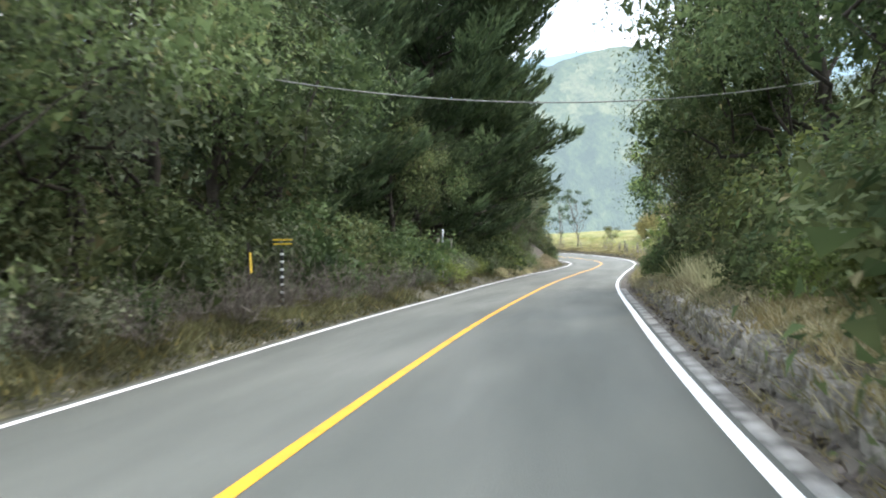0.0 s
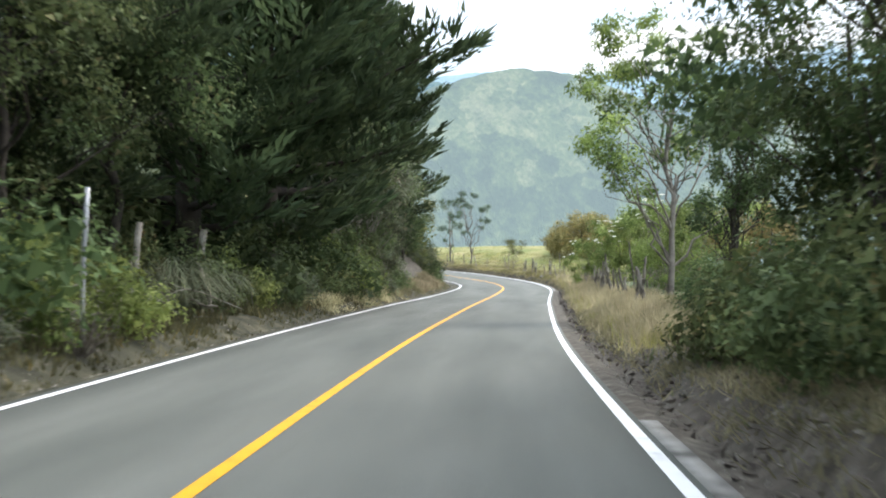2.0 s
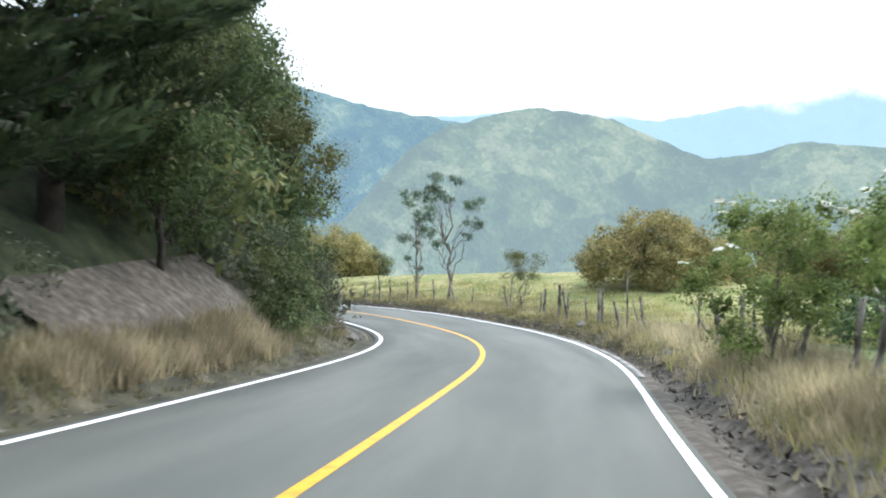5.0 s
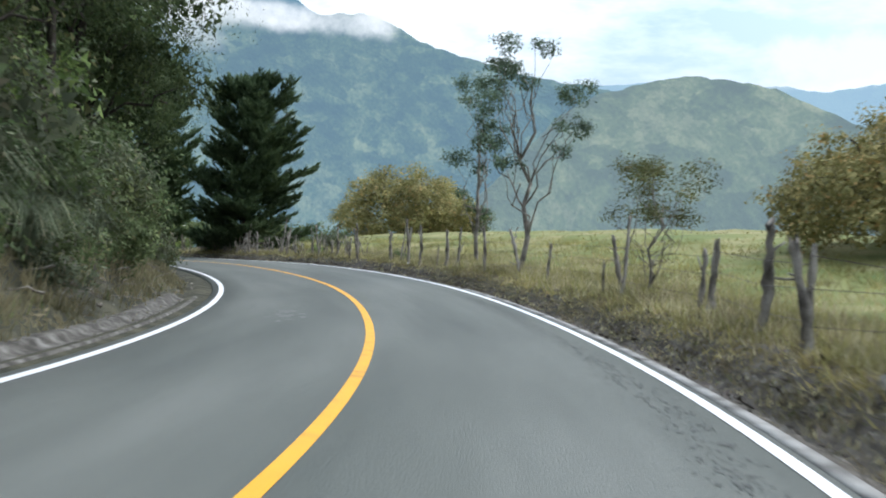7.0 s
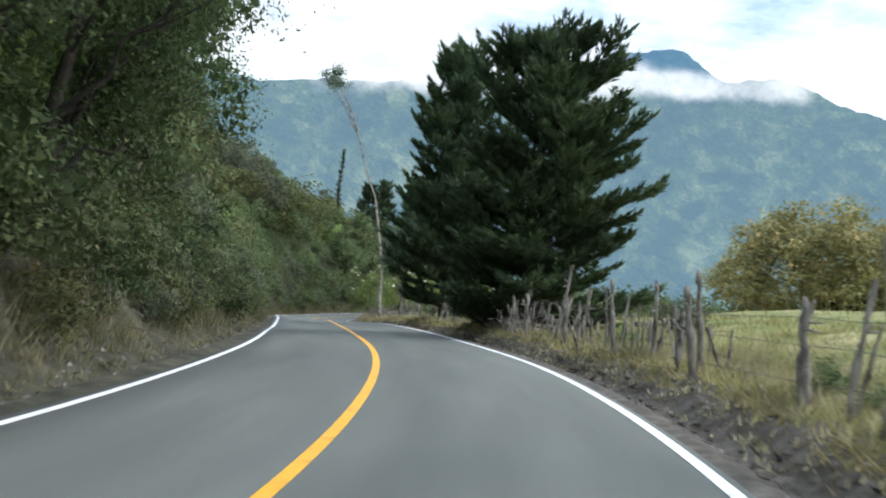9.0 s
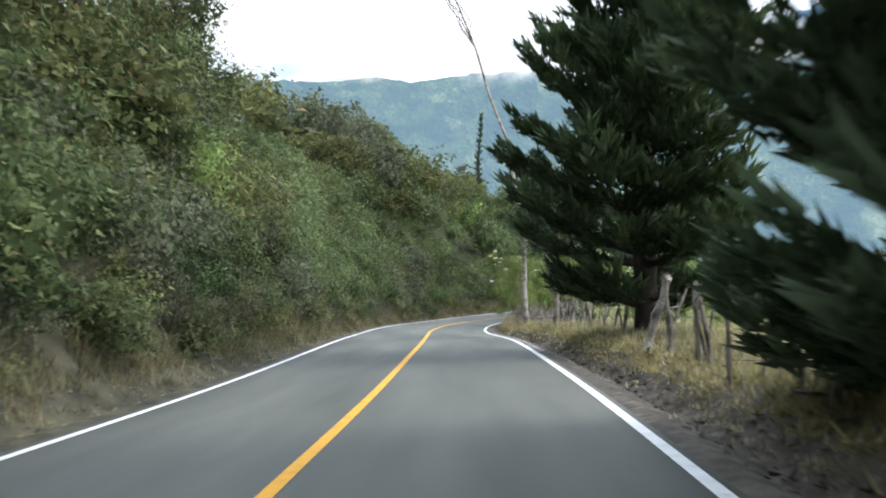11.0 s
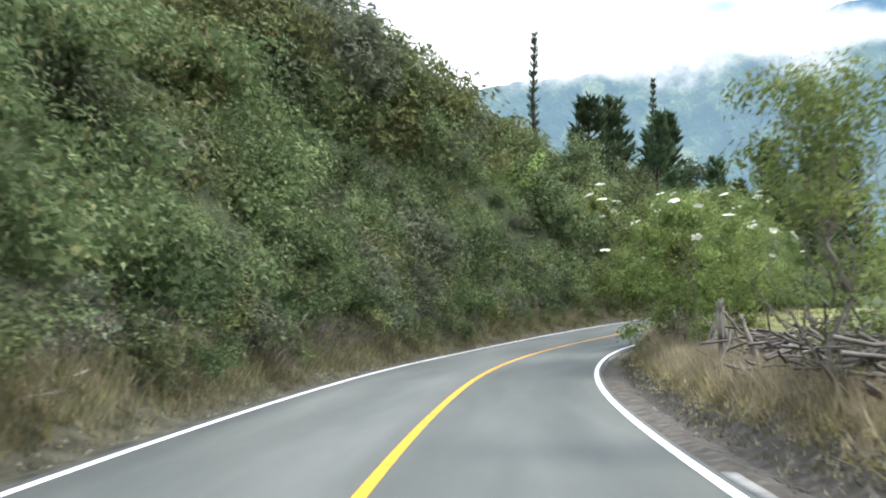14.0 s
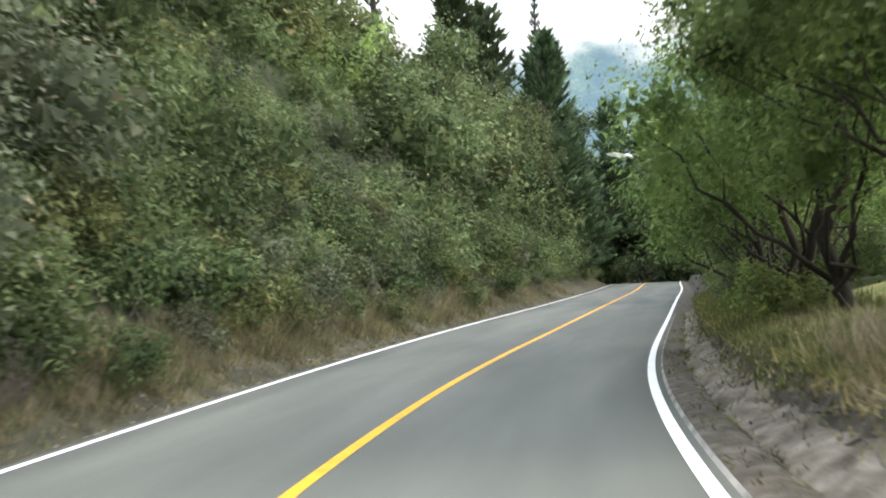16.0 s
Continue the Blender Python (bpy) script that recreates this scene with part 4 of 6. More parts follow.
def cypress_meshes(key, seed, height, reach, low=1.0, boughs=64, density=1.0, shape=0.6, size=0.30, skirt=0.55, rise0=8, tops=1, layer=0.5, tip=0.35):
    """Layered cypress: upswept boughs, each a flat plume with side plumes that end in points."""
    def make():
        rng = np.random.default_rng(seed)
        stems = [bent(rng, (0, 0, -0.6), (0.2, 0.1, height * 0.97), 0.022 * height, 0.02, 0.12, 9)]
        for k in range(1, tops):
            a = 1.1 + k * 2.5
            stems.append(bent(rng, (0, 0, 0.06 * height), (0.21 * reach * math.cos(a), 0.21 * reach * math.sin(a), height * (0.97 - 0.09 * k)), 0.014 * height, 0.02, 0.15, 9))
        limbs, P, W, N = [], [], [], []

        def plume(start, way, length, half, curl):
            n = max(10, int(density * 330 * length * (half + 0.12)))
            t = rng.random(n) ** 0.8
            u = rng.normal(0, 0.5, n).clip(-1, 1)
            across = unit(np.cross(way, [0, 0, 1.0])[None])[0]
            wide = half * np.minimum(1, 0.35 + 2.2 * t) * (1 - t) ** 0.55 + 0.03
            lift = curl * length * t ** 2 - 0.10 * half * np.abs(u) ** 1.5 + rng.normal(0, 0.045, n) * (0.4 + half)
            P.append(start + way * (length * t)[:, None] + across * (u * wide)[:, None] + np.array([0, 0, 1.0]) * lift[:, None])
            W.append(way * 1.0 + across * (0.75 * u)[:, None] + np.array([0, 0, 1.0]) * (0.22 + 1.6 * curl * t)[:, None] + rng.normal(0, 0.20, (n, 3)))

        for k in range(boughs):
            g = ((k + rng.random()) / boughs) ** 0.92
            h = low + (height * 0.97 - low) * g
            h = h + (round(h / layer) * layer - h) * 0.55
            stem = stems[k % len(stems)]
            length = reach * (1 - g) ** shape * (0.66 + 0.46 * rng.random()) * min(1, skirt + g * 2.4) + tip
            a = k * 2.4 + rng.normal(0, 0.45)
            lift = radians(rise0 + 40 * g ** 1.3 + rng.normal(0, 6))
            top = stem[0][-1, 2]
            root = np.array([np.interp(min(h, top), stem[0][:, 2], stem[0][:, c]) for c in range(3)])
            way = np.array([math.cos(a) * math.cos(lift), math.sin(a) * math.cos(lift), math.sin(lift)])
            curl = 0.16 + 0.10 * rng.random()
            f = np.linspace(0, 0.9, 6)[:, None]
            axis = root + way * length * f + np.array([0, 0, 1.0]) * curl * length * f ** 2
            limbs.append((axis, np.linspace(0.008 * height * (1 - 0.7 * g), 0.010, 6)))
            plume(root + way * length * 0.22, way, length * 0.80, 0.15 * length + 0.28 * tip, curl)
            for q in (0.30, 0.44, 0.58, 0.72, 0.84):
                for side in (-1, 1):
                    if rng.random() < 0.12:
                        continue
                    b = a + side * (0.62 + 0.25 * rng.random())
                    l2 = length * (0.46 - 0.33 * q) * (0.75 + 0.5 * rng.random()) + 0.8 * tip
                    e = lift * 0.6 + rng.normal(0.05, 0.10)
                    c = root + way * length * q + np.array([0, 0, 1.0]) * curl * length * q ** 2
                    plume(c, np.array([math.cos(b) * math.cos(e), math.sin(b) * math.cos(e), math.sin(e)]), l2, 0.22 * l2 + 0.2 * tip, 0.26)
        for stem in stems:
            for _ in range(5):
                b = rng.random() * 6.28
                plume(stem[0][-1] - [0, 0, 0.5], unit(np.array([[0.35 * math.cos(b), 0.35 * math.sin(b), 1.0]]))[0], 0.9, 0.45 * tip, 0.0)
        v, f4 = tubes(stems, 7)
        bv, bf = tubes(limbs, 4)
        P = np.concatenate(P)
        w, g4 = leaves(rng, P, np.concatenate(W), size, size * 0.30, 0.4, unit(rng.normal(0, 0.45, P.shape) + [0, 0, 0.8]))
        return mesh_from(key + "_trunk", v, f4, M_BARK_DARK), mesh_from(key + "_crown", w, g4, L_CYPRESS, False), mesh_from(key + "_boughs", bv, bf, M_BARK_DARK)
    return cached(key, make)


rng = np.random.default_rng(7)
KINDS = ["green", "green", "grey", "olive", "bright", "dark"]


def pick(weights):
    return KINDS[int(rng.choice(6, p=np.array(weights) / sum(weights)))]


# West side, first stretch: thicket under tall trees on a low bank
for s in np.arange(-6, 82, 2.3):
    if 16 < s < 24.5:
        shrub("grey", s, -5.5, 0.5, rng)
    elif s > 69:
        shrub(pick([2, 4, 3, 1, 0, 1]), s, -4.9 + rng.normal(0, .2), 0.4 + 0.25 * rng.random(), rng)
    elif not 42 < s < 54:
        shrub(pick([0.5, 0.5, 0.5, 1, 0, 6] if 24 < s < 40 else [3, 3, 3, 1, 0.5, 1]), s + rng.normal(0, .5), -4.95 + rng.normal(0, .2), (0.5 if 14 < s < 46 else 0.7) + 0.3 * rng.random(), rng)
    if 40 < s < 56:
        shrub(pick([3, 1, 2, 2, 3, 0]), s + 1.1, -6.3 + rng.normal(0, .2), 1.1 + 0.4 * rng.random(), rng)
        shrub(pick([3, 1, 1, 2, 4, 0]), s + 0.4, -5.3 + rng.normal(0, .2), 0.7 + 0.35 * rng.random(), rng)
    elif s > 69:
        shrub(pick([2, 2, 1, 1, 1, 3]), s + 1.1, -6.6 + rng.normal(0, .3), 0.8 + 0.5 * rng.random(), rng)
        shrub("dark", s + 0.3, -8.2, 1.8, rng)
    else:
        shrub(pick([1, 1, 1, 2, 0, 6] if 18 < s < 44 else [3, 3, 2, 1, 0.5, 4]), s + 1.1 + rng.normal(0, .5), -6.4 + rng.normal(0, .4), 1.6 + 0.5 * rng.random(), rng, False)
for s in np.arange(6, 43, 1.5):
    twig_bush(s + rng.normal(0, .3), -4.75 + rng.normal(0, .2), 0.7 + 0.4 * rng.random(), rng)
for s in np.arange(172, 236, 2.6):
    twig_bush(s + rng.normal(0, .5), -4.9 + rng.normal(0, .2), 0.7 + 0.4 * rng.random(), rng)
thicket("roadside_thicket", [("dark" if int(s) % 2 else "green", s, -10.6 + rng.normal(0, .4), 2.7 + 0.6 * rng.random()) for s in np.arange(-6, 84, 2.8)], "dark green undergrowth behind the roadside trees")
for k, s in enumerate(np.arange(-7, 34, 3.6)):
    place_tree("roadside_tree", "dense dark green broad-leaved tree above the roadside thicket", "tree", "trees along the road", broad(20 + k % 3, [L_GREY if s < 16 else L_DARK, L_SHRUB if s < 20 else L_CYPRESS, L_SHRUB if s < 16 else L_DARK][k % 3], leafy="fine" if 0 < s < 24 else "mid"),
               s + rng.normal(0, .6), -8.2 + rng.normal(0, .6), 0.9 + 0.3 * rng.random(), rng.random() * 360)
for s, d, q in [(11.0, -6.2, 0.95), (15.8, -6.5, 1.0), (46.5, -7.6, 0.9), (50.5, -7.4, 0.85)]:
    place_tree("roadside_tree", "dense green broad-leaved tree reaching out over the road", "tree", "trees along the road", broad(21, L_SHRUB, leafy="close"), s, d, q, s * 40)
CYP = "dark green cypress with layered drooping boughs"
for k, (s, d, h, r) in enumerate([(36.5, -10.0, 17, 0.85), (43, -9.8, 17, 0.9), (50, -9.4, 17, 0.95), (56, -7.6, 23, 1.3), (61.0, -6.6, 26, 1.5), (65.5, -7.4, 20, 1.2), (85, -7.9, 16, 0.95), (89.5, -8.0, 15, 0.9)]):
    ob = place_tree("cypress", CYP, "cypress tree", "cypresses beside the road", cypress_meshes("cyp_%d" % (k % 3), 40 + k % 3, 15.0, 5.4, 0.8, 92, 0.19, 0.30, 0.32, 0.46, 0), s, d, 1.0, rng.random() * 360)
    ob.scale = (r, r, h / 15)
for k, (s, d, h) in enumerate([(70.5, -6.3, 8.5), (73.2, -5.9, 8.2), (75.8, -6.1, 9), (78.2, -6.3, 8.6), (80.6, -6.6, 9)]):
    place_tree("roadside_tree", "grey-green tree with a pale crooked trunk on the bank", "tree", "trees along the road", stemmy(31 + k % 2, [L_SHRUB, L_GREY, L_SHRUB][k % 3]), s, d, h / 9, rng.random() * 360)
for s, d, h in [(71.8, -5.6, 3.6), (74.8, -5.5, 4.2), (77.6, -5.7, 3.8), (79.6, -5.8, 4.0)]:
    place_tree("roadside_tree", "small grey-green understorey tree with thin pale stems", "tree", "trees along the road", stemmy(33, L_SHRUB if s < 76 else L_GREY), s, d, h / 9, rng.random() * 360)
for s, d, q, kind in [(66.5, -5.8, 1.8, "bright"), (68.6, -5.7, 1.5, "green"), (70.4, -5.4, 0.9, "olive"), (74.4, -5.8, 1.1, "green"), (76.8, -5.6, 0.9, "grey"), (79.0, -6.0, 1.3, "green"), (64.4, -5.5, 1.2, "olive")]:
    shrub(kind, s, d, q, rng)
for s, d, q in [(81.8, -5.3, 0.8), (83.4, -5.6, 0.9), (84.6, -6.3, 1.1), (82.6, -6.6, 1.3)]:
    shrub("green" if s < 83 else "grey", s, d, q, rng)
place_tree("roadside_tree", "small round dark green tree on the inside of the bend", "tree", "trees along the road", broad(33, L_DARK, leafy="fine"), 91.5, -6.6, 0.52, 40)

# West side, the steep hillside after the bend
for s in np.arange(86, 262, 2.3):
    if s < 94:
        continue
    shrub(pick([3, 4, 4, 2, 0.1, 4]), s + rng.normal(0, .5), -5.05 + rng.normal(0, .2), 0.6 + 0.4 * rng.random(), rng)
    shrub(pick([3, 4, 4, 2, 0.1, 5]), s + 0.6 + rng.normal(0, .5), -5.65 + rng.normal(0, .2), 0.95 + 0.35 * rng.random(), rng)
rows = []
for s in np.arange(95, 262, 2.2):
    rows.append((pick([3, 4, 3, 2, 0.1, 6]), s + 1.1 + rng.normal(0, .5), -6.5 + rng.normal(0, .3), 1.05 + 0.7 * rng.random()))
for s in np.arange(92, 304, 2.7):
    rows.append((pick([4, 4, 4, 3, 0.3, 2]), s + rng.normal(0, .7), -8.0 + rng.normal(0, .4), 1.55 + 1.0 * rng.random()))
for s in np.arange(166, 304, 3.2):
    rows.append((pick([4, 4, 3, 4, 0.3, 2]), s + rng.normal(0, .8), -10.3 + rng.normal(0, .6), 1.9 + 1.2 * rng.random()))
for s in np.arange(176, 240, 2.9):
    rows.append((pick([4, 4, 3, 3, 0.3, 3]), s + rng.normal(0, .5), -7.1 + rng.normal(0, .3), 1.2 + 0.7 * rng.random()))
    rows.append((pick([4, 4, 3, 3, 0.3, 3]), s + 1.4 + rng.normal(0, .5), -9.2 + rng.normal(0, .3), 1.4 + 0.9 * rng.random()))
    rows.append((pick([4, 4, 3, 3, 0.3, 3]), s + 0.7 + rng.normal(0, .5), -11.7 + rng.normal(0, .3), 1.7 + 0.9 * rng.random()))
for s in np.arange(206, 300, 3.4):
    rows.append((pick([4, 4, 3, 4, 0.3, 2]), s + rng.normal(0, .8), -12.8 + rng.normal(0, .6), 2.0 + 1.3 * rng.random()))
for s in np.arange(258, 304, 2.2):
    rows.append((pick([4, 4, 3, 3, 1, 2]), s + rng.normal(0, .5), -6.2 + rng.normal(0, .3), 1.3 + 0.4 * rng.random()))
for s in np.arange(226, 262, 2.2):
    rows.append((pick([4, 4, 3, 3, 0.3, 3]), s + rng.normal(0, .4), -7.4 + rng.normal(0, .3), 1.1 + 0.9 * rng.random()))
    rows.append((pick([4, 4, 3, 3, 0.3, 3]), s + 1.1 + rng.normal(0, .4), -9.2 + rng.normal(0, .3), 1.2 + 1.1 * rng.random()))
for s in np.arange(226, 252, 1.9):
    rows.append((pick([4, 3, 4, 3, 0.3, 3]), s + rng.normal(0, .3), -6.0 + rng.normal(0, .2), 0.9 + 0.3 * rng.random()))
    rows.append((pick([4, 3, 4, 3, 0.3, 3]), s + 0.9 + rng.normal(0, .3), -6.9 + rng.normal(0, .2), 1.1 + 0.3 * rng.random()))
for s in np.arange(262, 332, 2.6):
    rows.append((pick([4, 3, 1, 3, 0.3, 5]), s + rng.normal(0, .5), -6.6 + rng.normal(0, .3), 1.9 + 0.5 * rng.random()))
    rows.append((pick([4, 3, 3, 3, 0.3, 3]), s + rng.normal(0, .5), -5.3 + rng.normal(0, .15), 0.8 + 0.3 * rng.random()))
    rows.append((pick([4, 3, 1, 3, 0.3, 5]), s + rng.normal(0, .5), -8.8 + rng.normal(0, .4), 3.0 + 0.8 * rng.random()))
thicket("hillside_thicket", rows, "dense mixed shrubs covering the steep hillside")
rows = [(pick([3, 1, 1, 2, 0, 5]), s + rng.normal(0, .5), d + rng.normal(0, .5), 2.4 + 0.8 * rng.random()) for s in (324.5, 328, 331.5) for d in np.arange(-14, 15, 2.6)]
rows += [(pick([3, 1, 1, 1, 1, 5]), s, d + rng.normal(0, .3), 1.5 + 0.5 * rng.random()) for s in np.arange(252, 332, 2.6) for d in ((8.6, 10.6) if s < 266 else (6.4, 8.4))]
thicket("roadside_thicket", rows, "dark green undergrowth behind the roadside trees")
for k, s in enumerate(np.arange(98, 170, 4.0)):
    place_tree("hillside_tree", "leafy green tree on the steep hillside", "tree", "trees on the hillside", broad(20 + k % 3, [L_SHRUB, L_DARK, L_DARK][k % 3], leafy="fine" if 104 < s < 152 else "mid"),
               s + rng.normal(0, 1), -8.9 + rng.normal(0, 0.5), (0.80 if s < 135 else 1.02) + 0.16 * rng.random(), rng.random() * 360)
for k, s in enumerate(np.arange(141, 172, 4.4)):
    place_tree("hillside_tree", "leafy green tree on the steep hillside", "tree", "trees on the hillside", broad(20 + k % 3, [L_DARK, L_SHRUB][k % 2], leafy="far"), s, -11.2 + rng.normal(0, .5), 1.0, rng.random() * 360)
for k, s in enumerate(np.arange(172, 215, 5.0)):
    place_tree("hillside_tree", "leafy green tree on the steep hillside", "tree", "trees on the hillside", broad(20 + k % 3, [L_SHRUB, L_DARK, L_OLIVE][k % 3], leafy="fine"),
               s + rng.normal(0, 1), -11.5 + rng.normal(0, 1.0), (0.76 if s < 198 else 0.45) + 0.15 * rng.random(), rng.random() * 360)


place_tree("hillside_tree", "sprawling olive-leaved tree leaning out from the bank", "tree", "trees on the hillside", broad(21, L_OLIVE, leafy="close"), 107.5, -6.4, 0.72, 70)
place_tree("hillside_tree", "sprawling dark-leaved tree leaning out from the bank", "tree", "trees on the hillside", broad(20, L_DARK, leafy="close"), 113.5, -6.9, 0.74, 10)
for s, d, q in [(138.0, -6.2, 0.9), (142.0, -5.8, 0.95), (121.5, -7.0, 0.85), (127.0, -6.9, 0.95), (133.0, -7.2, 0.9)]:
    place_tree("hillside_tree", "sprawling dark-leaved tree leaning out from the bank", "tree", "trees on the hillside", broad(22, L_DARK, leafy="close"), s, d, q, s * 30)


def dome_blobs(r):
    """Rounded heads of foliage over a full dome, its skirts close to the ground."""
    out = []
    for k in range(84):
        a, g = k * 2.4 + r.normal(0, 0.3), (k + 0.5) / 84
        up = 0.97 - 1.12 * g
        q = math.sqrt(max(0, 1 - up * up)) * (1.0 if up > 0.1 else 0.88)
        lump = 1 + 0.08 * math.sin(a * 3 + 1) + r.normal(0, 0.07)
        out.append((4.5 * q * lump * math.cos(a), 4.5 * q * lump * math.sin(a), 2.2 + 3.5 * up * lump + r.normal(0, 0.15), 0.74 + 0.36 * r.random(), 0.66))
    for k in range(14):
        a, q = r.random() * 6.28, 2.9 * math.sqrt(r.random())
        out.append((q * math.cos(a), q * math.sin(a), 1.6 + 2.2 * r.random(), 1.2, 0.8))
    return out


def spreading(seed, mat, count=36000, leaf=0.15, bark=M_BARK_DARK):
    return tree_meshes("spreading_%s_%d" % (mat.name, seed), seed, mat, bark, 7.0, 0.26, dome_blobs, count, leaf, leaf * 0.7, 9, 0.25, limbs=14, inner=0.03, core=0.85, dense=70 if count > 20000 else 26)


for k, (s, d, q) in enumerate([(232, -13.0, 0.8), (237, -12.5, 0.95), (241.5, -13, 1.0), (246, -12.5, 0.95), (251, -13, 0.85), (257, -13, 0.72), (264, -14, 0.75), (240, -17, 1.1), (248, -18, 1.0), (272, -15, 0.75)]):
    place_tree("hillside_tree", "broad-crowned brown-green tree on the hill top", "tree", "trees on the hillside", spreading(64 + k % 2, [L_OLIVE, L_GREY, L_SHRUB][k % 3], 11000, 0.24, M_BARK), s, d, q * (1.0 if k < 7 else 1.1), rng.random() * 360, tall=1.0)

# East side, first stretch
for s in np.arange(-5, 43, 2.4):
    shrub(pick([4, 3, 1, 2, 2, 2]), s + rng.normal(0, .5), (6.6 if 14 < s < 25 else 6.0) + rng.normal(0, .3), 1.1 + 0.5 * rng.random(), rng)
    shrub(pick([4, 2, 1, 1, 2, 3]), s + 1.0 + rng.normal(0, .5), 7.6 + rng.normal(0, .4), 1.8 + 0.6 * rng.random(), rng, False)
for s in np.arange(-6, 17, 1.5):
    shrub(pick([4, 2, 1, 2, 4, 0]), s + rng.normal(0, .4), 5.2 + rng.normal(0, .15), 0.45 + 0.3 * rng.random(), rng)
for s in np.arange(24.5, 43, 2.0):
    shrub(pick([3, 1, 1, 1, 1, 5]), s + rng.normal(0, .4), 5.15 + rng.normal(0, .2), 0.8 + 0.3 * rng.random(), rng)
for k, s in enumerate([1, 5.5, 10, 14.5, 19, 23.5, 28, 32.5, 36.5]):
    place_tree("roadside_tree", "dense green broad-leaved tree leaning over the bank", "tree", "trees along the road", broad(20 + k % 3, L_DARK if k in (3, 5, 7) else L_SHRUB, leafy="close" if k > 2 else "fine"),
               s + rng.normal(0, .4), 7.9 + rng.normal(0, .3), 0.95 + 0.2 * rng.random(), rng.random() * 360)
# the further crowns take darker leaves, putting canopy shade into their colour
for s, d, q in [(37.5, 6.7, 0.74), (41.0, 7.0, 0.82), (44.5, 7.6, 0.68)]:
    place_tree("roadside_tree", "leafy tree overhanging the verge, darker crowns with shade put into leaf colour", "tree", "trees along the road", broad(22, L_SHRUB if s < 40 else L_DARK, leafy="close"), s, d, q, s * 50)


def airy(seed, mat, bark, height, reach, count, length=0.2, n=16):
    return tree_meshes("airy_%s_%d" % (mat.name, seed), seed, mat, bark, height, 0.014 * height, ball_blobs(height, reach, height * 0.3, n, 0.30, 0.62, 0.6, False), count, length, length * 0.5, 7, 0.26, limbs=n, inner=0.15)


place_tree("light_tree", "slender light green tree with an airy crown beside the fence", "tree", "", airy(71, L_BRIGHT, M_BARK, 6.8, 2.2, 12000, 0.11, 26), 58.5, 6.8, 1.3, 20)


def elder(seed, big=False):
    """Elder: trunk, leafy crown and flat cream flower heads."""
    key = "elder_%d_%d" % (seed, big)
    def skirted(r):
        """Leafy heads above, hanging low round the rim."""
        out = []
        for _ in range(56):
            a, q = r.random() * 6.28, 1.8 * math.sqrt(r.random())
            z = 3.75 - 0.9 * (q / 1.8) ** 2 - (2.0 if q > 0.9 else 0.9) * r.random() ** 1.3
            out.append((q * math.cos(a), q * math.sin(a), max(z, 0.9), 0.32 + 0.26 * r.random(), 0.85))
        return out
    t = tree_meshes(key, seed, L_ELDER if big else L_BRIGHT, M_BARK_DARK if big else M_BARK, 4.0, 0.09 if big else 0.055, skirted if big else ball_blobs(3.9, 1.9, 0.6, 34, 0.34, 0.62, 0.85, False),
                    27000 if big else 11500, 0.064 if big else 0.088, 0.036 if big else 0.05, 12, 0.32, fork=0.2 if big else 0.12, limbs=9 if big else 16, core=0.5 if big else 0.4, dense=50, crook=0.06 if big else 0.18, wob=0.07 if big else 0.16)

    def make():
        r = np.random.default_rng(11)
        a, ring = np.repeat(np.arange(14)[None] / 14 * 2 * math.pi, 3, 0), np.array([0.045, 0.105, 0.15])[:, None]
        q = ring * (1 + 0.22 * np.sin(a * 5 + 1) * (ring > 0.1) + r.normal(0, 0.08, a.shape))
        z = np.array([0.012, 0.004, -0.022])[:, None] + r.normal(0, 0.008, a.shape)
        v = np.concatenate([np.stack([q * np.cos(a), q * np.sin(a), z], -1).reshape(-1, 3), [[0, 0, 0.015]]])
        f = [(k, (k + 1) % 14, 42) for k in range(14)]
        for t0 in (0, 14):
            for k in range(14):
                m = (k + 1) % 14
                f += [(t0 + k, t0 + 14 + k, t0 + 14 + m), (t0 + k, t0 + 14 + m, t0 + m)]
        f = np.array(f)
        return mesh_from("flower_head", v, f, L_FLOWER, False)
    return t, cached("flower_head", make)


def place_elder(seed, s, d, size, turn, tall=1.0, name="elder_bush", big=False):
    t, head = elder(seed, big)
    ob = place_tree(name, "leafy green elder tree hanging over the road, with cream flower heads" if big else "bright green elder bush with flat cream flower heads", "bush", "elder bushes at the fence", t, s, d, size, turn, tall)
    leafage = next(c for c in ob.children if c.name.startswith("crown"))
    crown_co = np.array([v.co for v in t[1].vertices])[:20000:4]
    top = crown_co[(crown_co[:, 2] > 1.6) & (np.hypot(crown_co[:, 0], crown_co[:, 1]) + crown_co[:, 2] * 0.8 > 3.9)]
    r = np.random.default_rng(seed + int(s))
    for c in top[r.choice(len(top), 14, replace=False)]:
        q = part("flower_head", head, None, leafage, "flat cream-white flower head")
        q.matrix_basis = pose(c[0] * 1.05, c[1] * 1.05, c[2] + 0.10, r.normal(0, 15), r.normal(0, 15), r.random() * 360) @ Matrix.Diagonal((0.8, 0.8, 0.8, 1) if big else (0.85, 0.85, 0.85, 1))
    return ob


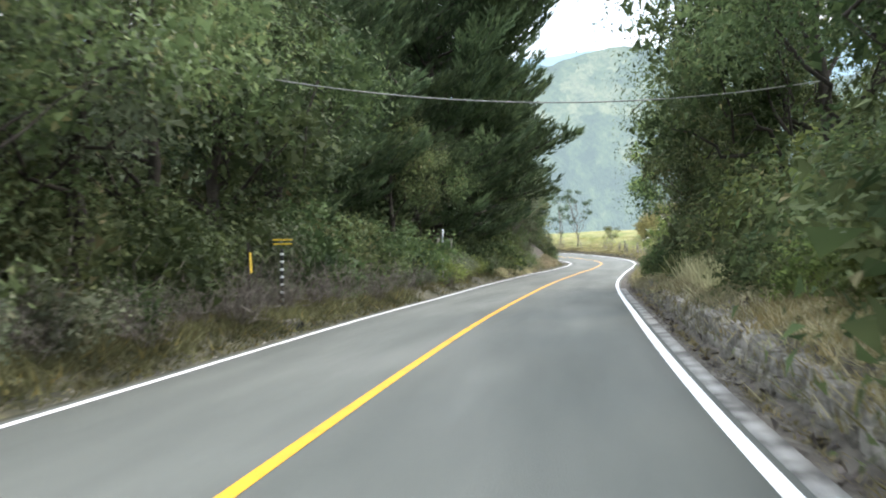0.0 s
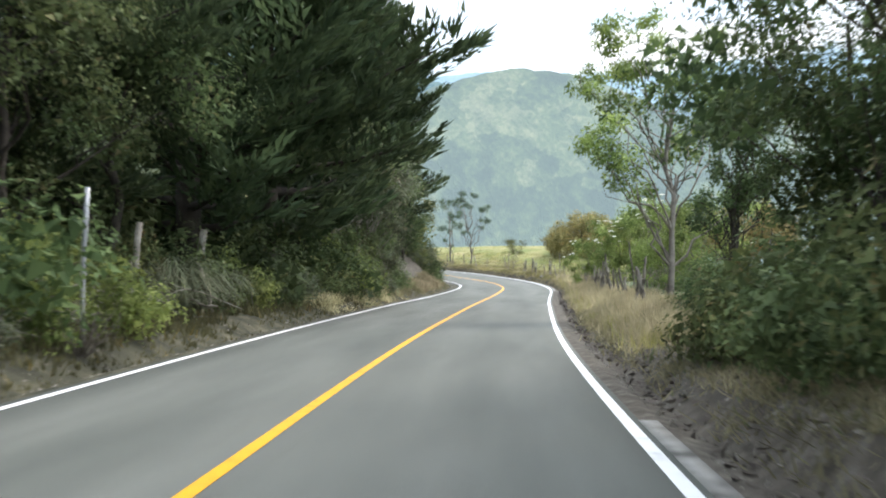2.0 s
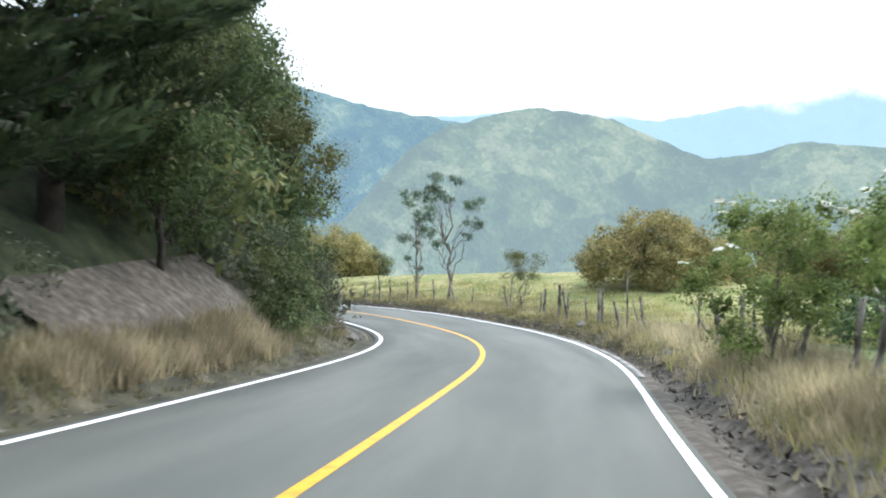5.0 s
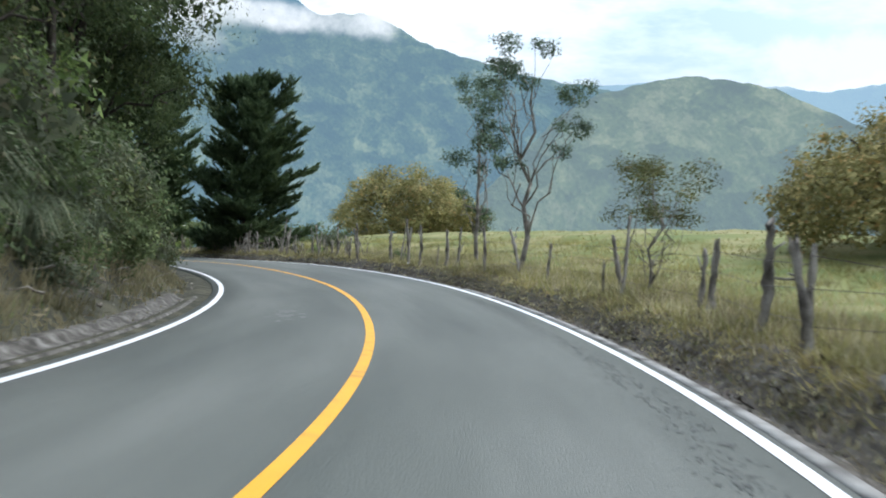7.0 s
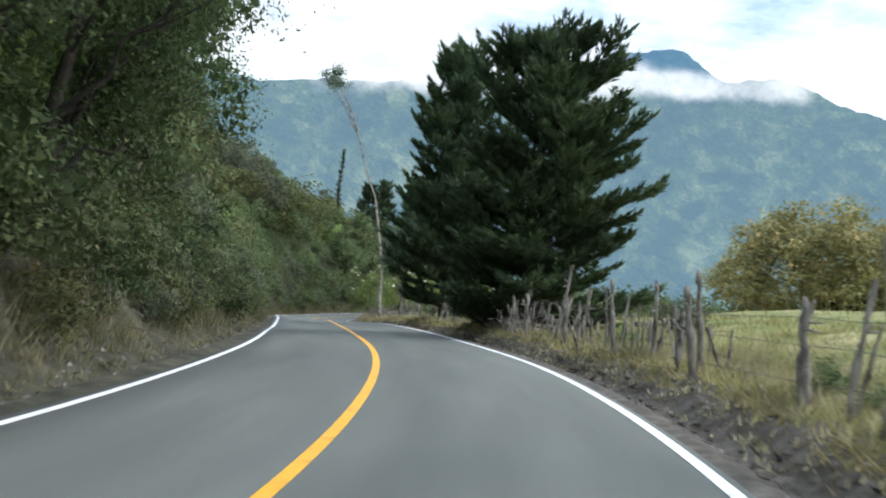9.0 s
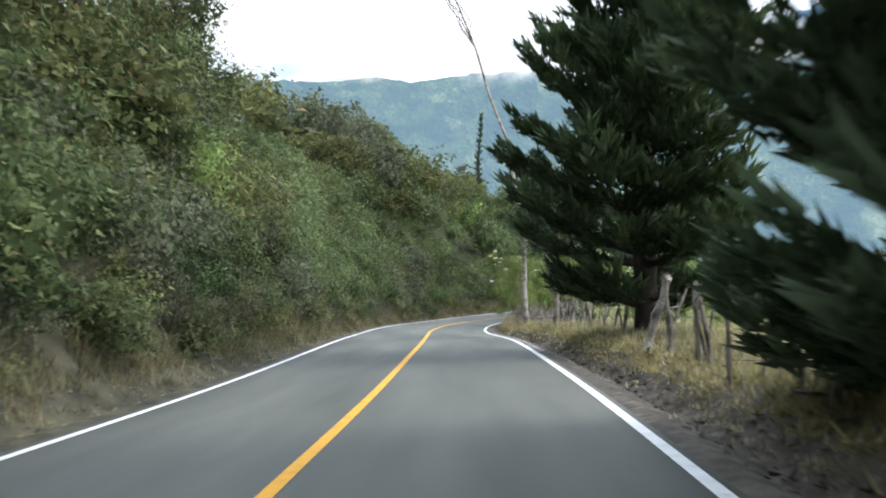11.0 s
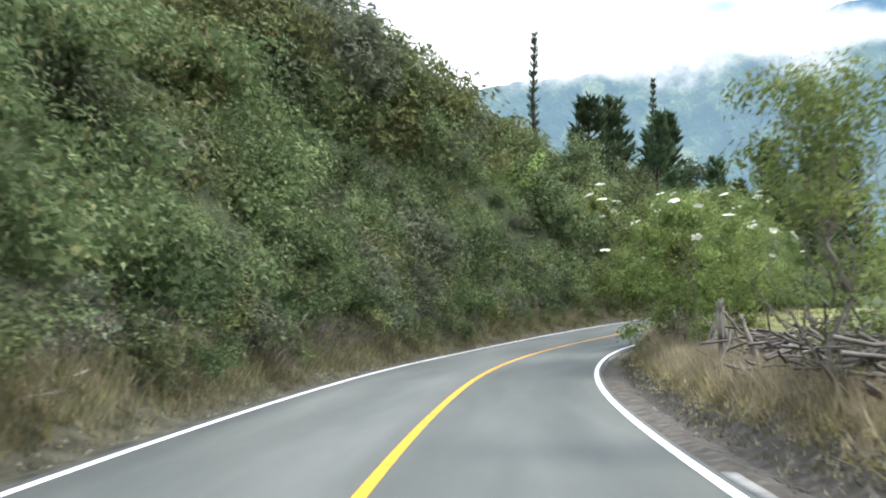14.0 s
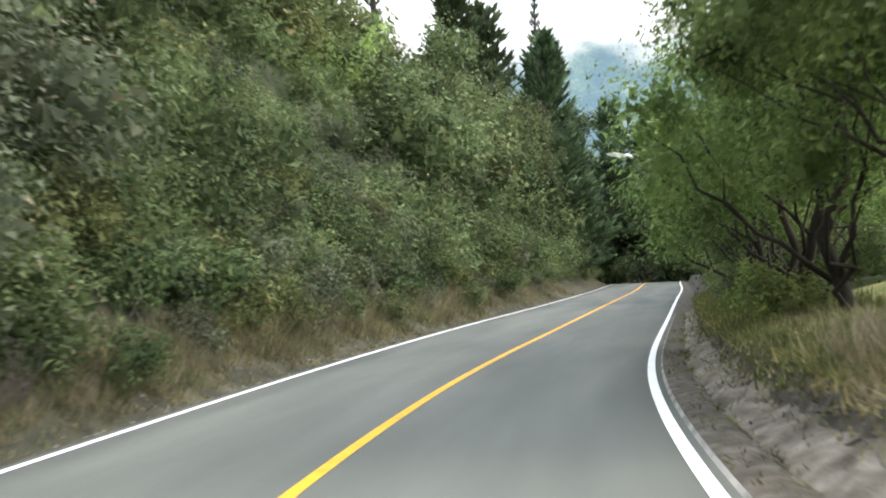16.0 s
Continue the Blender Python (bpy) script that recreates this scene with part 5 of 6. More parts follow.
for sd, s, d, k, a in [(81, 89.5, 5.5, 0.78, 0), (82, 89, 8.6, 0.95, 120), (81, 81.5, 7.0, 1.0, 220), (82, 77.5, 8.2, 1.05, 60), (81, 72.5, 8.4, 1.0, 150), (82, 66.5, 8.6, 0.95, 300),
                       (81, 220.5, 5.6, 1.05, 90), (82, 223.5, 5.1, 1.2, 10), (81, 226.5, 5.9, 1.1, 300), (82, 216.5, 11, 1.1, 200), (81, 221, 14, 1.1, 30), (82, 228, 15, 1.2, 140), (81, 207, 14, 0.9, 140), (82, 213, 16, 1.0, 80), (81, 219, 19, 1.1, 250), (82, 226, 20, 1.1, 10)]:
    place_elder(sd, s, d, k, a)

for s, d, q in [(36.5, 7.2, 1.5), (39, 8.4, 1.9), (41.5, 7.4, 1.6), (43.5, 8.8, 1.9), (46, 7.6, 1.4), (44, 6.2, 0.8), (47.5, 6.8, 0.9), (51, 6.6, 0.8), (54, 7.0, 0.9), (46, 8.2, 1.3), (60, 8.2, 1.1), (64, 8.8, 1.2)]:
    shrub("dark" if s < 58 else "green", s, d, q, rng)
for s, d in [(49.5, 7.0), (51.5, 7.4)]:
    place_tree("roadside_tree", "dark thin-trunked tree beside the dry grass", "tree", "trees along the road", airy(73, L_DARK, M_BARK_DARK, 6.0, 1.3, 5000, 0.12), s, d, 0.85, rng.random() * 360)

for s in np.arange(80, 100, 2.4):
    shrub("green" if int(s) % 3 else "dark", s, 10.2 + rng.normal(0, .5), 1.1 + 0.4 * rng.random(), rng, False)

# Meadow trees
RUSTY = "broad domed tree with rust-brown and green foliage in the meadow"
for xy, k in [((28.7, 126.3), 0.87), ((39.5, 134), 1.1), ((7.8, 179), 1.2), ((47, 128), 1.2)]:
    place_tree("meadow_tree", RUSTY, "tree", "rust-coloured trees in the meadow", spreading(63, L_RUST), 0, 0, k, rng.random() * 360, xy=xy, z=1.15 if 10 < xy[0] < 30 else 0.2 if xy[0] > 30 else 1.9)
place_tree("meadow_tree", "low dark green bushy tree beside the rust-coloured one", "tree", "", broad(33, L_SHRUB, leafy="mid"), 0, 0, 0.55, 50, xy=(13.2, 178.5), z=2.8)
for s, d, q, k in [(137.0, 5.6, 0.42, "green"), (135.4, 5.2, 0.3, "green"), (154.5, 10.2, 0.95, "grey"), (147, 5.5, 0.5, "bright"), (163, 5.4, 0.6, "bright"), (196.5, 6.6, 0.7, "dark"), (199, 7.2, 0.9, "green"), (190, 8.5, 1.0, "dark")]:
    shrub(k, s, d, q, rng)
EUC = "tall thin tree with bare forked limbs and tufts of leaves"
place_tree("thin_tree", EUC, "tree", "thin trees at the fence", airy(91, L_EUC, M_BARK, 8.0, 1.7, 7000, 0.105, 15), 129.6, 7.3, 1.0, 30)
place_tree("thin_tree", EUC, "tree", "thin trees at the fence", airy(92, L_EUC, M_BARK, 7.4, 0.9, 4200, 0.105, 12), 133.8, 7.4, 1.0, 200)
place_tree("sapling", "small crooked sapling with sparse olive leaves at the fence", "tree", "", tree_meshes("umbrella", 93, L_OLIVE, M_BARK, 3.1, 0.04, lambda r: [(0.95 * math.cos(a) * q, 0.95 * math.sin(a) * q, 1.55 + 1.25 * k, 0.26 + 0.14 * r.random(), 0.4) for a, q, k in zip(r.random(17) * 6.28, r.random(17) ** 0.5, r.random(17))], 4600, 0.06, 0.03, 8, 0.3, limbs=17, fork=0.3), 118.7, 6.2, 1.15, 100)
place_tree("cypress", "large dark cypress with many upswept layered boughs behind the fence", "cypress tree", "cypresses beside the road", cypress_meshes("cyp_big", 47, 12.4, 5.3, 0.2, 135, 0.42, 0.48, 0.30, 0.80, -3, 3, 0.9), 0, 0, 0.80, 0, tall=1.16, xy=(-0.3, 157.0), z=1.3)
place_tree("cypress", "dark pointed cypress standing beside the larger one", "cypress tree", "cypresses beside the road", cypress_meshes("cyp_left", 51, 13.4, 3.7, 0.3, 112, 0.47, 0.50, 0.30, 0.55, 4, 2, 0.9), 176.5, 5.6, 0.95, 0, tall=1.18)
place_tree("roadside_tree", "blue-green leafy tree with a straight trunk at the fence", "tree", "trees along the road", tree_meshes("blue_tree", 95, L_EUC, M_BARK, 7.6, 0.12, ball_blobs(7.6, 1.6, 3.2, 30, 0.5, 0.8), 19000, 0.085, 0.05, wob=0.04, core=0.45, limbs=8), 189.9, 4.95, 1.0, 0)
place_tree("sapling", "bushy light green sapling on many thin twiggy stems", "tree", "", tree_meshes("twiggy", 97, L_BRIGHT, M_BARK, 3.9, 0.05, ball_blobs(3.8, 0.95, 1.0, 26, 0.25, 0.45, 0.9, False), 7500, 0.075, 0.04, 10, 0.34, fork=0.1, limbs=24, wob=0.08), 205.2, 4.7, 1.0, 0)
tp = tree_meshes("pole_tree", 96, L_EUC, M_BARK_TAN, 25.0, 0.135, lambda r: [(-4.6 + r.normal(0, .55), -2.9 + r.normal(0, .4), 19.6 + 1.6 * r.random(), 0.55, 0.9) for _ in range(6)], 2200, 0.2, 0.06, lean=(-4.4, -2.8), fork=0.8, limbs=5, bow=1.9)
place_tree("leaning_tree", "tall bare leaning trunk with a small tuft of leaves", "tree", "", tp, 201.8, 4.95, 1.0, 0, tilt=(-8.5, -7.0))

# Far end: conifers
NORFOLK = cypress_meshes("norfolk", 49, 16.0, 0.50, 1.0, 130, 0.42, 0.40, 0.10, 0.8, 20, tip=0.10)
for xy, h in [((-74.5, 251), 24), ((-79.3, 281.8), 26), ((-67.5, 241.6), 9)]:
    place_tree("column_pine", "narrow column-shaped pine standing above the woods", "pine tree", "pines at the far end", NORFOLK, 0, 0, h / 16, rng.random() * 360, xy=xy, z=2.5)
for xy, h in [((-79, 272), 22), ((-77.7, 279.5), 21), ((-83, 293), 24), ((-75.5, 262.5), 20), ((-53.6, 252.0), 12), ((-52.3, 257.0), 11.5), ((-54.5, 268), 14), ((-52.5, 266), 13), ((-80.5, 301), 19), ((-78.0, 303.5), 16), ((-75.0, 304), 14), ((-78.5, 287), 15)]:
    place_tree("cypress", "dark pointed conifer above the far woods", "cypress tree", "pines at the far end", cypress_meshes("cyp_mid", 48, 12.5, 3.4, 0.3, 64, 0.17, 1.05, 0.42, 1.0, 6, 1, 0.4), 0, 0, h / 12.5, rng.random() * 360, xy=xy, z=2.0)
# East side, last stretch: trees over the road
for k, (s, d, q) in enumerate([(235.0, 6.2, 1.5), (238.5, 5.7, 1.55), (243.0, 5.9, 1.6), (248.0, 6.0, 1.6), (254.0, 6.0, 1.65), (260, 6.2, 1.6), (266, 6.4, 1.6)]):
    place_elder(83 + k % 2, s, d, q, 40 + 97 * k, name="elder_tree", big=True)
for k, s in enumerate(np.arange(240, 268, 2.1)):
    shrub(["bright", "green", "bright", "grey"][k % 4], s, 5.35 + 0.25 * math.sin(s * 3), 0.62 + 0.25 * rng.random(), rng)
for s in np.arange(274, 325, 8):
    for d in (-9, 8):
        place_tree("roadside_tree", "leafy green tree along the road's far end", "tree", "trees along the road", broad(20 + int(s) % 3, L_SHRUB, leafy="far"), s, d, 1.0, rng.random() * 360)


for s, d, q in [(332, -5, 1.4), (336, 1, 1.5), (333, 6, 1.3), (340, -10, 1.5)]:
    place_tree("roadside_tree", "leafy green tree closing the view at the road's far end", "tree", "trees along the road", broad(21, L_DARK, leafy="far"), s, d, q, s * 17)


# ---- grass ----
def blades(name, rng, s, d, height, mat, label, width=0.02, tuft=9, spread=0.10, lean=0.35):
    """Tufts of bent blades, two faces each."""
    x, y = plan(s, d)
    base = np.stack([x, y, ground_z(s, d) - 0.03], 1)
    base = np.repeat(base, tuft, 0) + rng.normal(0, spread, (len(s) * tuft, 3)) * [1, 1, 0]
    h = np.repeat(np.broadcast_to(height, (len(s),)), tuft)[:, None] * (0.55 + 0.6 * rng.random((len(base), 1)))
    a = rng.random(len(base)) * 6.28
    side = np.stack([np.cos(a), np.sin(a), 0 * a], 1) * width
    tip = rng.normal(0, lean, (len(base), 3)) * [1, 1, 0]
    v = np.stack([base - side, base + side, base + h * (np.array([0, 0, 1.0]) + tip)], 1).reshape(-1, 3)
    f = np.arange(3 * len(base)).reshape(-1, 3)
    return tagged(new(name, mesh_from(name, v, f, mat, False)), label, "grass", kind="stuff")


def spread_over(rng, n, s0, s1, d0, d1):
    return rng.uniform(s0, s1, n), rng.uniform(d0, d1, n)


def keep(rng, s, d, cell=2.2, bare=0.35):
    """Leave patches bare, so that the grass stands in drifts."""
    m = bump2(s, d, cell, 2.0) + rng.normal(0, 0.25, len(s)) > -bare
    return s[m], d[m]


s, d = keep(rng, *spread_over(rng, 4600, 44, 102, 4.1, 6.6))
blades("dry_grass", rng, s, d, 0.20 + 0.34 * smooth(4.2, 5.0, d), L_DRY, "tall dry straw-coloured roadside grass", 0.020)
s, d = keep(rng, *spread_over(rng, 1500, -6, 40, 4.35, 5.6), bare=0.35)
blades("dry_grass", rng, s, d, 0.10 + 0.14 * rng.random(len(s)), L_DRY, "dry straw-coloured grass on top of the bank", 0.010, 10, 0.14, 0.6)
s, d = keep(rng, *spread_over(rng, 2200, -8, 66, -5.5, -3.85), bare=0.5)
blades("weeds", rng, s, d, 0.10 + 0.28 * smooth(-3.9, -4.8, d), L_WEED, "dull green and brown weeds along the shaded bank foot", 0.020)
s, d = spread_over(rng, 1700, 2, 34, -5.0, -3.78)
blades("weeds", rng, s, d, 0.06 + 0.22 * smooth(-3.8, -4.6, d), L_WEED, "creeping brown and green weeds over the culvert bank", 0.022, 11, 0.17, 0.9)
s, d = keep(rng, *spread_over(rng, 6500, 66, 290, -5.5, -3.85), bare=0.6)
blades("dry_grass", rng, s, d, 0.10 + 0.34 * smooth(-3.9, -4.8, d), L_STRAW, "thin dry grass along the foot of the bank", 0.017)
s, d = keep(rng, *spread_over(rng, 3000, 176, 262, -5.2, -4.1), cell=1.7, bare=0.35)
m = rng.random(len(s)) < 0.5
for part_, mat_ in ((m, L_STRAW), (~m, L_WEED)):
    blades("dry_grass", rng, s[part_], d[part_], 0.18 + 0.40 * smooth(-4.1, -4.8, d[part_]), mat_, "matted straw-coloured grass along the foot of the hillside", 0.016, 11, 0.15, 0.55)
s, d = keep(rng, *spread_over(rng, 3000, -6, 27, 4.15, 5.7), cell=1.5, bare=0.25)
m = rng.random(len(s)) < np.where((s > 13) & (s < 26), 0.7, 0.12)
for part_, mat_ in ((m, L_DRY), (~m, L_MUSTARD)):
    blades("dry_grass", rng, s[part_], d[part_], 0.08 + 0.15 * rng.random(part_.sum()), mat_, "golden dry grass and low weeds over the stone edging", 0.011, 13, 0.16, 0.8)
s, d = keep(rng, *spread_over(rng, 1500, -6, 34, 3.66, 4.0), cell=1.2, bare=0.45)
blades("weeds", rng, s, d, 0.03 + 0.05 * rng.random(len(s)), L_MUSTARD, "low moss and weeds in the ditch beside the concrete strip", 0.012, 12, 0.12, 1.3)
s, d = keep(rng, *spread_over(rng, 700, 58, 76, -5.0, -3.95), cell=1.6, bare=0.1)
blades("dry_grass", rng, s, d, 0.16 + 0.25 * smooth(-4.0, -4.6, d), L_DRY, "golden dry grass along the foot of the bank", 0.014, 11, 0.15, 0.6)
s, d = keep(rng, *spread_over(rng, 1900, 94, 130, 3.86, 4.5), cell=1.0, bare=0.3)
blades("dry_grass", rng, s, d, 0.03 + 0.06 * rng.random(len(s)), L_STRAW, "matted straw lying over the gutter's lip", 0.010, 13, 0.14, 1.5)
s, d = keep(rng, *spread_over(rng, 900, 224, 262, 3.5, 3.9), cell=1.2, bare=0.45)
blades("weeds", rng, s, d, 0.04 + 0.07 * rng.random(len(s)), L_GREEN, "low green weeds in the ditch at the foot of the bank", 0.012, 12, 0.12, 1.2)
s, d = keep(rng, *spread_over(rng, 2400, 226, 262, 4.3, 6.0), cell=1.4, bare=0.15)
m = rng.random(len(s)) < 0.5
for part_, mat_ in ((m, L_MUSTARD), (~m, L_GREEN)):
    blades("verge_grass", rng, s[part_], d[part_], 0.10 + 0.18 * rng.random(part_.sum()), mat_, "yellow-green grass over the top of the bank", 0.014, 10, 0.16, 0.8)
s, d = spread_over(rng, 260, 17.5, 25, 4.5, 5.9)
blades("dry_grass", rng, s, d, 0.35 + 0.35 * rng.random(len(s)), L_DRY, "tall pale dry grass clump on the bank", 0.016, 12)
s, d = keep(rng, *spread_over(rng, 3200, -6, 60, 4.05, 5.4), cell=1.3, bare=0.4)
blades("weeds", rng, s, d, 0.07 + 0.12 * rng.random(len(s)), L_STRAW, "matted low dry weeds on the face of the bank", 0.010, 12, 0.18, 1.1)
s, d = keep(rng, *spread_over(rng, 4200, 100, 260, 3.95, 5.6), cell=1.3, bare=0.3)
blades("weeds", rng, s, d, 0.05 + 0.10 * rng.random(len(s)), L_STRAW, "matted low dry weeds on the face of the bank", 0.010, 12, 0.18, 1.1)
s, d = keep(rng, *spread_over(rng, 9500, 96, 240, 4.0, 5.8), bare=0.6)
m = rng.random(len(s)) < 0.5
for part_, mat_ in ((m, L_STRAW), (~m, L_DRY)):
    blades("dry_grass", rng, s[part_], d[part_], 0.08 + 0.20 * smooth(4.2, 5.3, d[part_]), mat_, "short dry grass along the fence", 0.015)
s, d = spread_over(rng, 2200, 203, 234, 4.2, 6.8)
blades("dry_grass", rng, s, d, 0.15 + 0.4 * smooth(4.2, 4.8, d), L_DRY, "tall dry grass on the inside of the bend", 0.018)
s, d = np.concatenate([rng.uniform(98, 165, 11000), rng.uniform(165, 235, 3000)]), 4.8 + 9.5 * rng.random(14000) ** 1.3
blades("meadow_grass", rng, s, d, 0.18 + 0.2 * rng.random(len(s)), L_GRASS, "green meadow grass with dry stalks", 0.018, 5, 0.28, 0.6)
s, d = spread_over(rng, 3000, 100, 175, 12, 27)
blades("meadow_grass", rng, s, d, 0.14, L_GRASS, "green meadow grass with dry stalks", 0.03, 6, 0.5, 0.6)


s, d = spread_over(rng, 3600, 100, 236, 4.7, 9.5)
blades("dry_grass", rng, s, d, 0.42, L_DRY, "seeding dry grass stalks behind the fence", 0.011, 6, 0.16)
s, d = keep(rng, *spread_over(rng, 3000, 100, 150, 4.6, 11), cell=2.5, bare=0.2)
blades("dry_grass", rng, s, d, 0.16 + 0.2 * rng.random(len(s)), L_STRAW, "brown dry grass among the green of the pasture", 0.013, 8, 0.25, 0.8)
s, d = spread_over(rng, 420, 83.5, 93, -5.3, -4.2)
blades("dry_grass", rng, s, d, 0.5, L_DRY, "bright straw-coloured grass tufts below the earth cut", 0.018, 12)


s, d = keep(rng, *spread_over(rng, 5600, 97, 236, 4.25, 5.7), cell=1.1, bare=0.35)
blades("verge_grass", rng, s, d, 0.07 + 0.12 * rng.random(len(s)), L_MUSTARD, "low yellow-green grass matted over the verge", 0.016, 10, 0.16, 1.0)
s, d = spread_over(rng, 1500, 232, 264, 4.15, 6.8)
blades("verge_grass", rng, s, d, 0.14 + 0.2 * rng.random(len(s)), L_GREEN, "green grass and weeds under the roadside trees", 0.014, 9, 0.16)
s, d = keep(rng, *spread_over(rng, 1500, 44, 102, 4.2, 6.8), cell=1.6, bare=0.0)
blades("dry_grass", rng, s, d, 0.25 + 0.2 * rng.random(len(s)), L_GRASS, "green grass among the dry roadside grass", 0.014, 8, 0.14)


def litter(name, n, s0, s1, d0, d1, label):
    """Fallen leaves, stalks and crumbs lying on the verge."""
    s, d = rng.uniform(s0, s1, n), d0 + (d1 - d0) * rng.random(n) ** 0.8
    x, y = plan(s, d)
    place = np.stack([x, y, ground_z(s, d) + 0.012 + 0.02 * rng.random(n)], 1)
    way = rng.normal(0, 1, (n, 3)) * [1, 1, 0.25]
    v, f = leaves(rng, place, way, 0.11, 0.05, 0.5, unit(rng.normal(0, 0.4, (n, 3)) + [0, 0, 1]))
    tagged(new(name, mesh_from(name, v, f, L_TWIG if d1 > 0 else L_STRAW, False)), label, "litter", kind="stuff")


litter("leaf_litter", 16000, -8, 245, 3.75, 5.4, "dry brown leaves and twigs strewn over the verge")
litter("leaf_litter", 9000, -8, 204, 3.66, 4.15, "dry leaves gathered in the roadside channel")
litter("leaf_litter", 9000, 60, 260, -5.2, -3.75, "dry straw and leaves strewn along the bank foot")


def arching_grass(s, d, size, seed):
    """A clump of long arching leaves."""
    r = np.random.default_rng(seed)
    n = 170
    a, f = r.random(n) * 6.28, np.linspace(0, 1, 5)[None, :, None]
    out = np.stack([np.cos(a), np.sin(a), 0 * a], 1)[:, None]
    side = np.stack([-np.sin(a), np.cos(a), 0 * a], 1)[:, None] * 0.016
    l, h = (0.5 + 0.7 * r.random((n, 1, 1))), 0.8 + 0.5 * r.random((n, 1, 1))
    mid = out * (0.08 + l * f ** 1.5) + np.array([0, 0, 1.0]) * h * (1.9 * f - 1.65 * f ** 2.2)
    taper = 1 - 0.9 * f
    v = np.stack([mid - side * taper, mid + side * taper], 2).reshape(-1, 3)
    k = (np.arange(n) * 10)[:, None, None] + (np.arange(4) * 2)[None, :, None] + np.array([0, 1, 3, 2])
    ob = tagged(new("grass_clump", mesh_from("grass_clump", v, k.reshape(-1, 4), L_GREY, False)), "arching clump of long grey-green grass on the bank", "grass", "arching grass clumps")
    ob.matrix_basis = Matrix.Translation(at(s, d)) @ Matrix.Diagonal((size, size, size, 1))


for k, (s, d, q) in enumerate([(110.6, -5.35, 1.5), (112.2, -5.7, 1.7), (113.6, -5.2, 1.3), (119.5, -5.4, 1.1), (51.5, -5.4, 1.3), (53.2, -5.6, 1.4), (49.4, -5.3, 1.5), (47.6, -5.5, 1.4), (50.6, -5.9, 1.6)]):
    arching_grass(s, d, q, 300 + k)


# ---- wear on the asphalt ----
def spots(name, rows, mat, label, category):
    """Flat irregular patches on the road: rows of (s, d, half length, half width)."""
    r = np.random.default_rng(len(rows))
    V, F, n = [], [], 0
    for s, d, l, w in rows:
        a = np.linspace(0, 6.283, 11)[:-1]
        k = 0.6 + 0.6 * r.random(10)
        ss, dd = np.append(s, s + l * np.cos(a) * k), np.append(d, d + w * np.sin(a) * k)
        x, y = plan(ss, dd)
        V.append(np.stack([x, y, along(RZ, ss) + along(RB, ss) * dd + 0.005], 1))
        F.append(n + np.array([[0, i, i % 10 + 1] for i in range(1, 11)])[:, ::-1])
        n += 11
    tagged(new(name, mesh_from(name, np.concatenate(V), np.concatenate(F), mat)), label, category, kind="stuff")


q = np.random.default_rng(404)
spots("asphalt_pits", [(s, d, 0.012 + 0.045 * q.random() ** 2, 0.008 + 0.02 * q.random() ** 2) for s, d in zip(q.uniform(95, 121, 1500), 2.78 + q.normal(0, 0.12, 1500))], M_PIT, "small dark pits broken out of the asphalt", "road wear")
spots("dust_patch", [(s, d, 0.10 + 0.16 * q.random(), 0.04 + 0.06 * q.random()) for s, d in zip(116.0 + q.normal(0, 0.5, 16), -1.4 + q.normal(0, 0.16, 16))], M_DUST, "pale dust patch dried onto the asphalt", "road wear")


# ---- fence ----
def post_mesh(seed):
    """A crooked, split and knotted post with a broken head."""
    def make():
        r = np.random.default_rng(seed)
        h, n, k = 1.25, 16, 9
        z = np.linspace(-0.35, h, n)
        x, y = 0.06 * np.sin(z * 2.2 + seed) + r.normal(0, .010, n), 0.06 * np.cos(z * 1.9 + seed) + r.normal(0, .010, n)
        rad = (0.078 - 0.020 * z) * (1 + 0.16 * np.sin(z * 9 + seed * 2) + r.normal(0, 0.09, n))
        v, f = tubes([(np.stack([x, y, z], 1), rad)], k)
        v = v.reshape(n, k, 3)
        flute = 1 + r.normal(0, 0.13, (1, k, 1)) + r.normal(0, 0.07, (n, k, 1))
        mid = np.stack([x, y, z], 1)[:, None]
        v = mid + (v - mid) * flute
        v[-1, :, 2] += r.normal(0, 0.045, k)
        v[-2, :, 2] += r.normal(0, 0.015, k)
        paths = []
        p = np.stack([x, y, z], 1)
        if seed % 4 == 1:
            paths.append(bent(r, p[10], p[10] + [-0.16, 0.12, 0.42], 0.038, 0.020, 0.03))
        if seed % 3 == 0:
            paths.append(bent(r, p[12], p[12] + [0.25, 0.1, 0.35], 0.035, 0.016, 0.03))
        for _ in range(2):
            q = p[int(r.integers(6, 14))]
            paths.append(bent(r, q, q + r.normal(0, 0.1, 3) + [0, 0, 0.05], 0.02, 0.012, 0.01, 3))
        w, g = tubes(paths, 6)
        nv = n * k
        return mesh_from("fence_post_%d" % seed, np.concatenate([v.reshape(-1, 3), w]), np.concatenate([f, g + nv]), M_POST)
    return cached("post%d" % seed, make)


